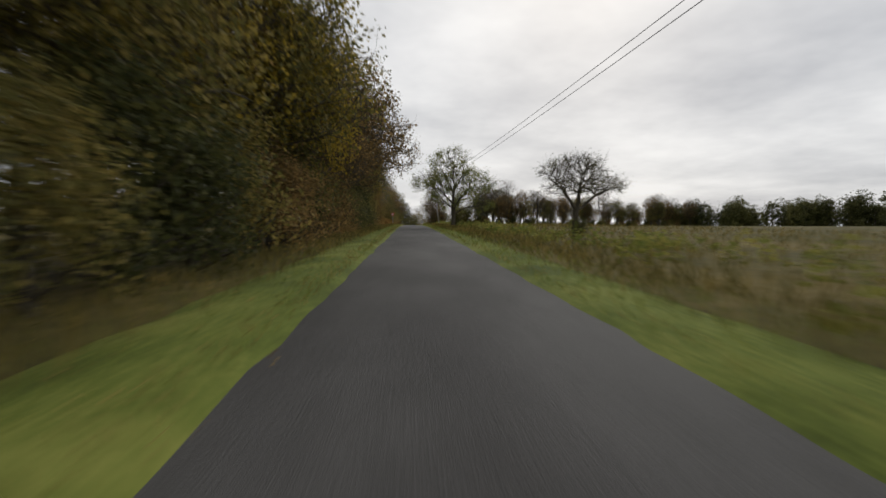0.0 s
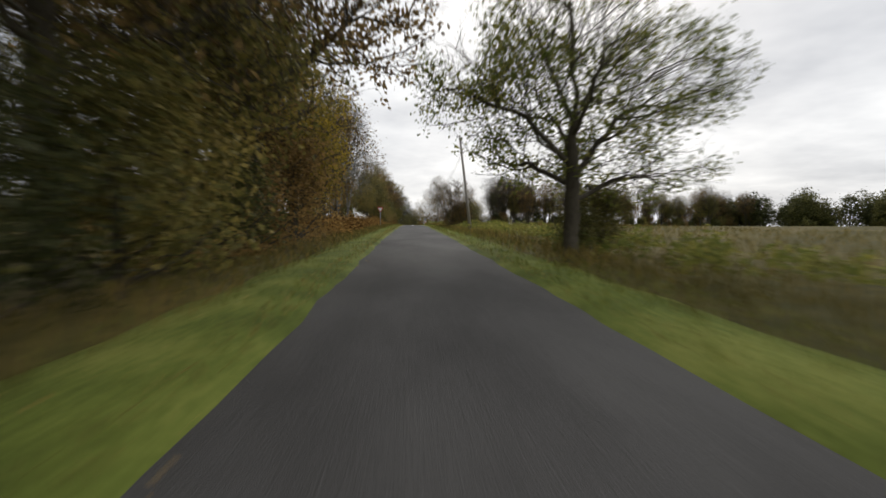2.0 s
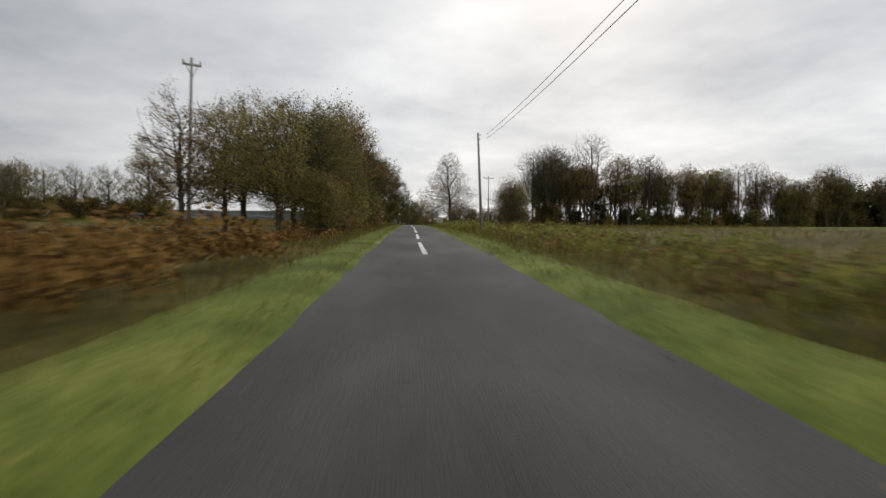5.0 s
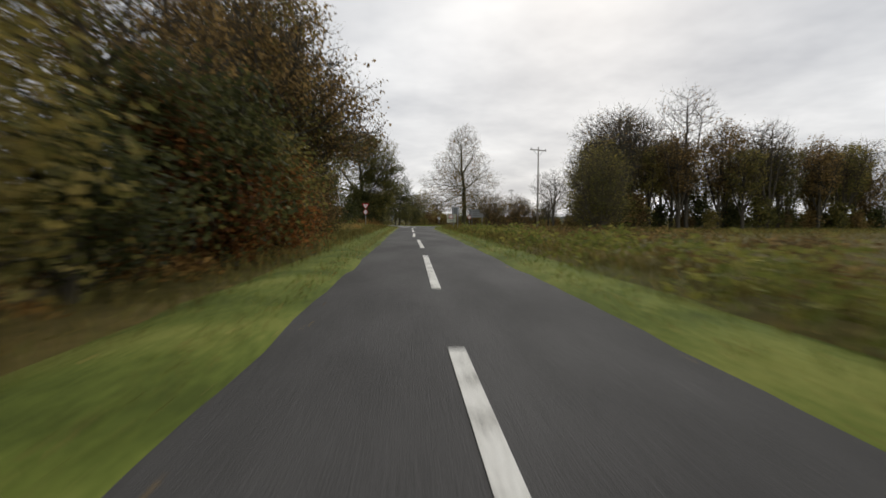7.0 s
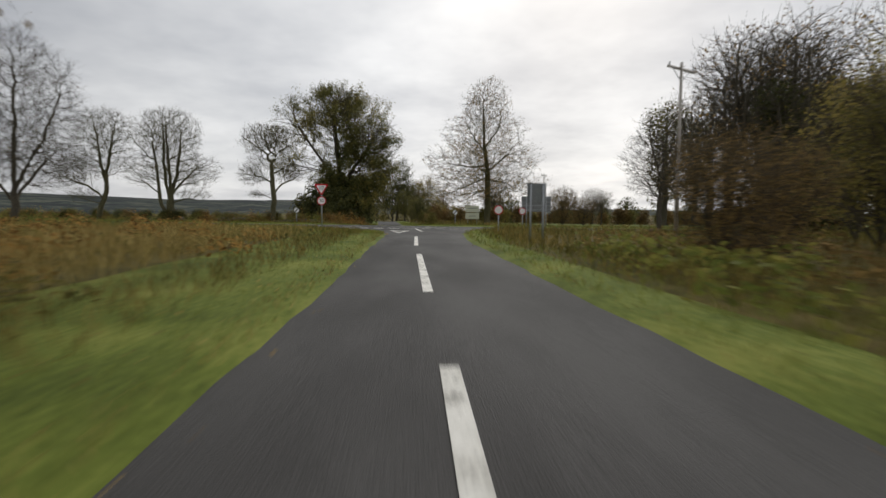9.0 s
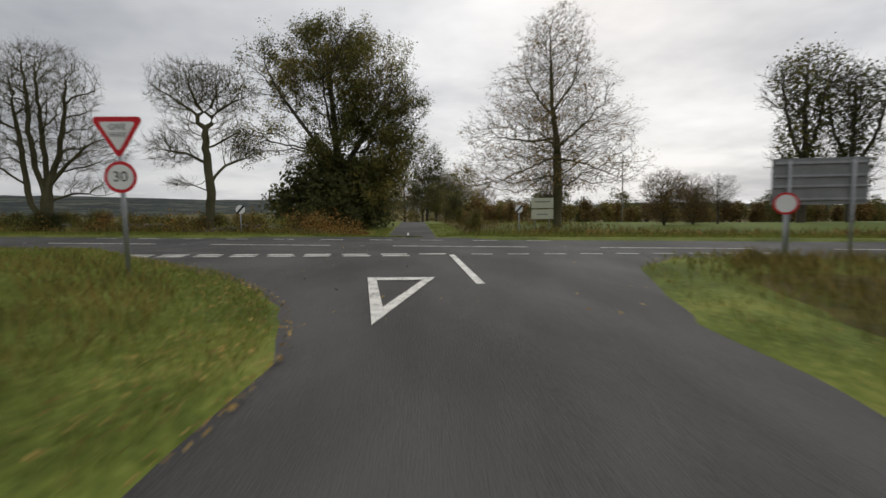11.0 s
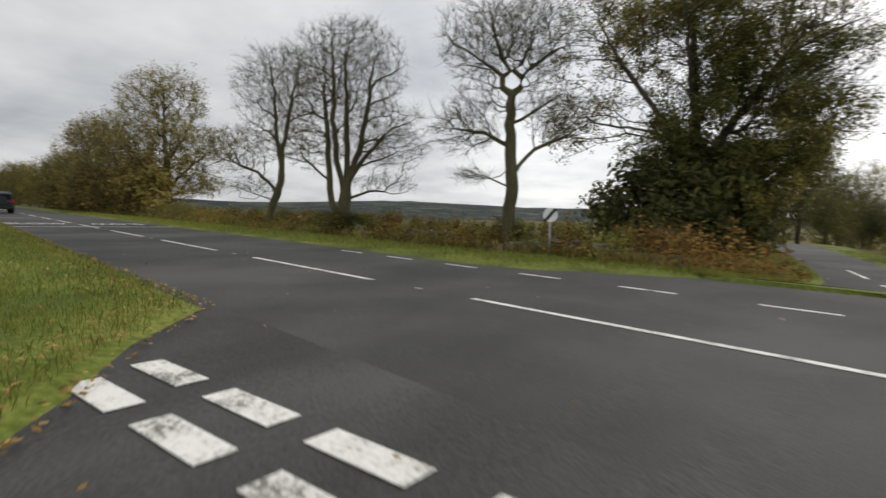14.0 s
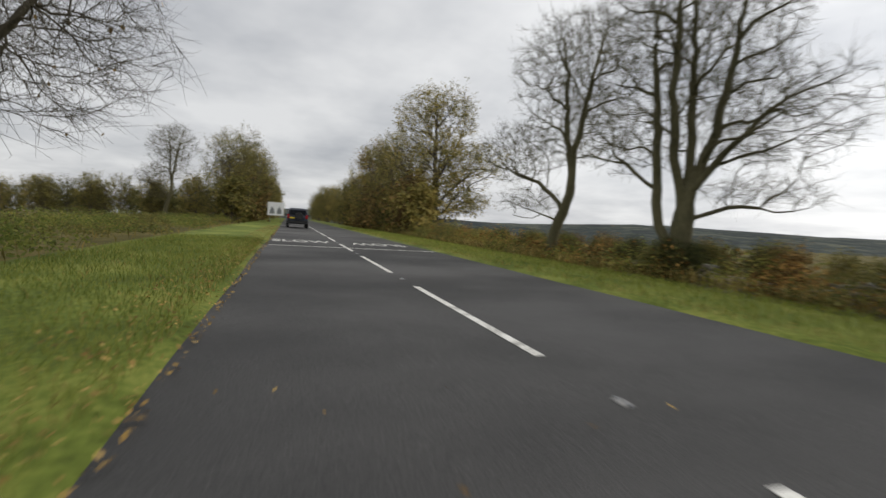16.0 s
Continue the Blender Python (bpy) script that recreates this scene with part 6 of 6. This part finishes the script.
def plate_box(name, centre, size, mat, parent, label="", bevel=0.01):
    bm = bmesh.new()
    box(bm, centre, size)
    if bevel:
        bmesh.ops.bevel(bm, geom=bm.edges[:], offset=bevel, segments=2, affect="EDGES")
    return part(name, bm, mat, parent, label)


def wheel(parent, x, y, r):
    bm = bmesh.new()
    n = 28
    prof = [(r * 0.64, -0.10), (r * 0.94, -0.11), (r, -0.07), (r, 0.07), (r * 0.94, 0.11), (r * 0.64, 0.10)]
    rings = [[bm.verts.new((math.cos(2 * math.pi * i / n) * q, w, math.sin(2 * math.pi * i / n) * q)) for q, w in prof] for i in range(n)]
    for i in range(n):
        a, b = rings[i], rings[(i + 1) % n]
        for j in range(len(prof)):
            bm.faces.new((a[j], a[(j + 1) % 6], b[(j + 1) % 6], b[j]))
    bmesh.ops.recalc_face_normals(bm, faces=bm.faces[:])
    tyre = part("tyre", bm, M_RUBBER, parent, shade=True)
    tyre.location = (x, y, r)
    bm = bmesh.new()
    s = -1 if y < 0 else 1
    cylinder(bm, (0, -0.08, 0), (0, 0.08, 0), r * 0.64, r * 0.64, 24)
    for i in range(5):
        a = 2 * math.pi * i / 5
        box(bm, (math.cos(a) * r * 0.33, s * 0.085, math.sin(a) * r * 0.33), (r * 0.5, 0.02, r * 0.17), Euler((0, -a, 0)).to_matrix().to_4x4())
    part("rim", bm, M_ALLOY, tyre)
    return tyre


def off_roader(x, y, turn, paint, label):
    """A boxy five-door off-roader, nose along +x, with its spare wheel on the tailgate."""
    root = tagged(new("car"), label, "car")
    root.matrix_basis = pose(x, y, gz(x, y) + 0.004, 0, 0, turn)
    xs = [(-2.05, 0.80, 0.48, 0.98), (-1.95, 0.87, 0.42, 1.06), (-1.0, 0.89, 0.34, 1.08), (0.6, 0.89, 0.34, 1.06), (0.95, 0.89, 0.36, 1.03), (1.9, 0.85, 0.40, 0.92), (2.12, 0.76, 0.48, 0.84)]
    part("body", loft([body_section(*s) for s in xs]), paint, root)
    part("cabin", loft([roof_section(-2.0, 0.80, 0.70, 1.02, 1.58), roof_section(-1.85, 0.84, 0.70, 1.04, 1.70), roof_section(-0.4, 0.85, 0.70, 1.05, 1.76), roof_section(0.35, 0.84, 0.66, 1.03, 1.68), roof_section(1.05, 0.80, 0.62, 0.98, 1.06)]), paint, root)
    for s in (-1, 1):
        for x0, x1, t in ((-1.85, -1.15, 0.0), (-1.05, -0.22, 0.0), (-0.14, 0.52, 0.16)):
            bm = bmesh.new()
            pts = [(x0, s * 0.855, 1.10), (x1 + t, s * 0.855, 1.10), (x1 - t, s * 0.735, 1.58), (x0 + 0.03, s * 0.735, 1.58)]
            f = bm.faces.new([bm.verts.new(p) for p in pts])
            r = bmesh.ops.extrude_face_region(bm, geom=[f])
            bmesh.ops.translate(bm, vec=(0, -s * 0.03, 0), verts=[v for v in r["geom"] if isinstance(v, bmesh.types.BMVert)])
            bmesh.ops.recalc_face_normals(bm, faces=bm.faces[:])
            part("side_window", bm, M_GLASS, root)
        plate_box("roof_rail", (-0.75, s * 0.60, 1.83), (1.8, 0.035, 0.03), M_ALLOY, root)
        plate_box("sill", (-0.05, s * 0.89, 0.36), (2.0, 0.06, 0.12), M_TRIM, root)
        plate_box("tail_lamp", (-2.04, s * 0.76, 0.98), (0.07, 0.14, 0.34), M_TAIL, root, "red tail lamp")
        plate_box("headlamp", (2.05, s * 0.62, 0.76), (0.12, 0.28, 0.14), M_GLASS, root)
        plate_box("mirror", (0.62, s * 0.98, 1.12), (0.10, 0.18, 0.14), M_TRIM, root, bevel=0.03)
        plate_box("wheel_arch", (-1.28, s * 0.885, 0.66), (0.86, 0.05, 0.10), M_TRIM, root, bevel=0.02)
        plate_box("wheel_arch", (1.28, s * 0.885, 0.66), (0.86, 0.05, 0.10), M_TRIM, root, bevel=0.02)
        wheel(root, -1.28, s * 0.80, 0.345)
        wheel(root, 1.28, s * 0.80, 0.345)
    plate_box("rear_window", (-1.985, 0, 1.32), (0.05, 1.30, 0.40), M_GLASS, root)
    plate_box("windscreen", (0.72, 0, 1.36), (0.05, 1.26, 0.02), M_GLASS, root)
    plate_box("rear_bumper", (-2.12, 0, 0.52), (0.18, 1.70, 0.22), M_TRIM, root, bevel=0.04)
    plate_box("front_bumper", (2.14, 0, 0.52), (0.18, 1.62, 0.24), M_TRIM, root, bevel=0.04)
    plate_box("number_plate", (-2.10, 0.42, 0.86), (0.03, 0.44, 0.11), M_PLATE, root, "yellow rear plate", bevel=0)
    bm = bmesh.new()
    cylinder(bm, (-2.06, -0.10, 1.0), (-2.30, -0.10, 1.0), 0.35, 0.33, 28)
    bmesh.ops.bevel(bm, geom=bm.edges[:], offset=0.03, segments=2, affect="EDGES")
    part("spare_wheel", bm, M_TRIM, root, "black covered spare wheel")
    return root


cx, cy = on_main(55.0, -1.35)
off_roader(cx, cy, 171.5, M_CARBLUE, "dark blue off-roader with a covered spare wheel driving off")
cx, cy = on_main(135, -1.4)
off_roader(cx, cy, 171.5, M_CARWHITE, "small white car far along the main road")

# ---------------------------------------------------------------- broken dry-stone wall along the field
rw = random.Random(8)
stone_meshes = []
for i in range(8):
    bm = bmesh.new()
    bmesh.ops.create_cube(bm, size=1.0)
    bmesh.ops.bevel(bm, geom=bm.edges[:], offset=0.16, segments=1, affect="EDGES")
    for v in bm.verts:
        v.co += Vector((rw.uniform(-0.09, 0.09), rw.uniform(-0.09, 0.09), rw.uniform(-0.09, 0.09)))
    me = bpy.data.meshes.new("stone")
    bm.to_mesh(me)
    bm.free()
    me.materials.append(M_STONE)
    stone_meshes.append(me)


def stone_wall(m0, m1, n, label):
    root = tagged(new("dry_stone_wall"), label, "wall")
    x, y = on_main(m0, n)
    root.matrix_basis = pose(x, y, gz(x, y) - 0.05)
    base = Vector((x, y, gz(x, y) - 0.05))
    m = m0
    while m < m1:
        high = 3 + int(2.0 * (0.5 + 0.5 * math.sin(m * 0.9)) + rw.random() * 0.9)
        z = 0.0
        for row in range(high):
            h = rw.uniform(0.13, 0.2)
            xx, yy = on_main(m + rw.uniform(-0.06, 0.06) + (0.16 if row % 2 else 0), n + rw.uniform(-0.05, 0.05))
            ob = new("stone", rw.choice(stone_meshes))
            ob.parent = root
            ob.matrix_basis = pose(xx - base.x, yy - base.y, gz(xx, yy) - 0.05 - base.z + z + h / 2, rw.uniform(-5, 5), rw.uniform(-5, 5), 171.5 + rw.uniform(-9, 9)) @ Matrix.Diagonal((rw.uniform(0.28, 0.42), rw.uniform(0.3, 0.42), h * 1.12, 1))
            z += h
        m += 0.36
    return root


stone_wall(5.0, 26.0, 10.4, "broken mossy dry-stone wall half hidden in bracken")
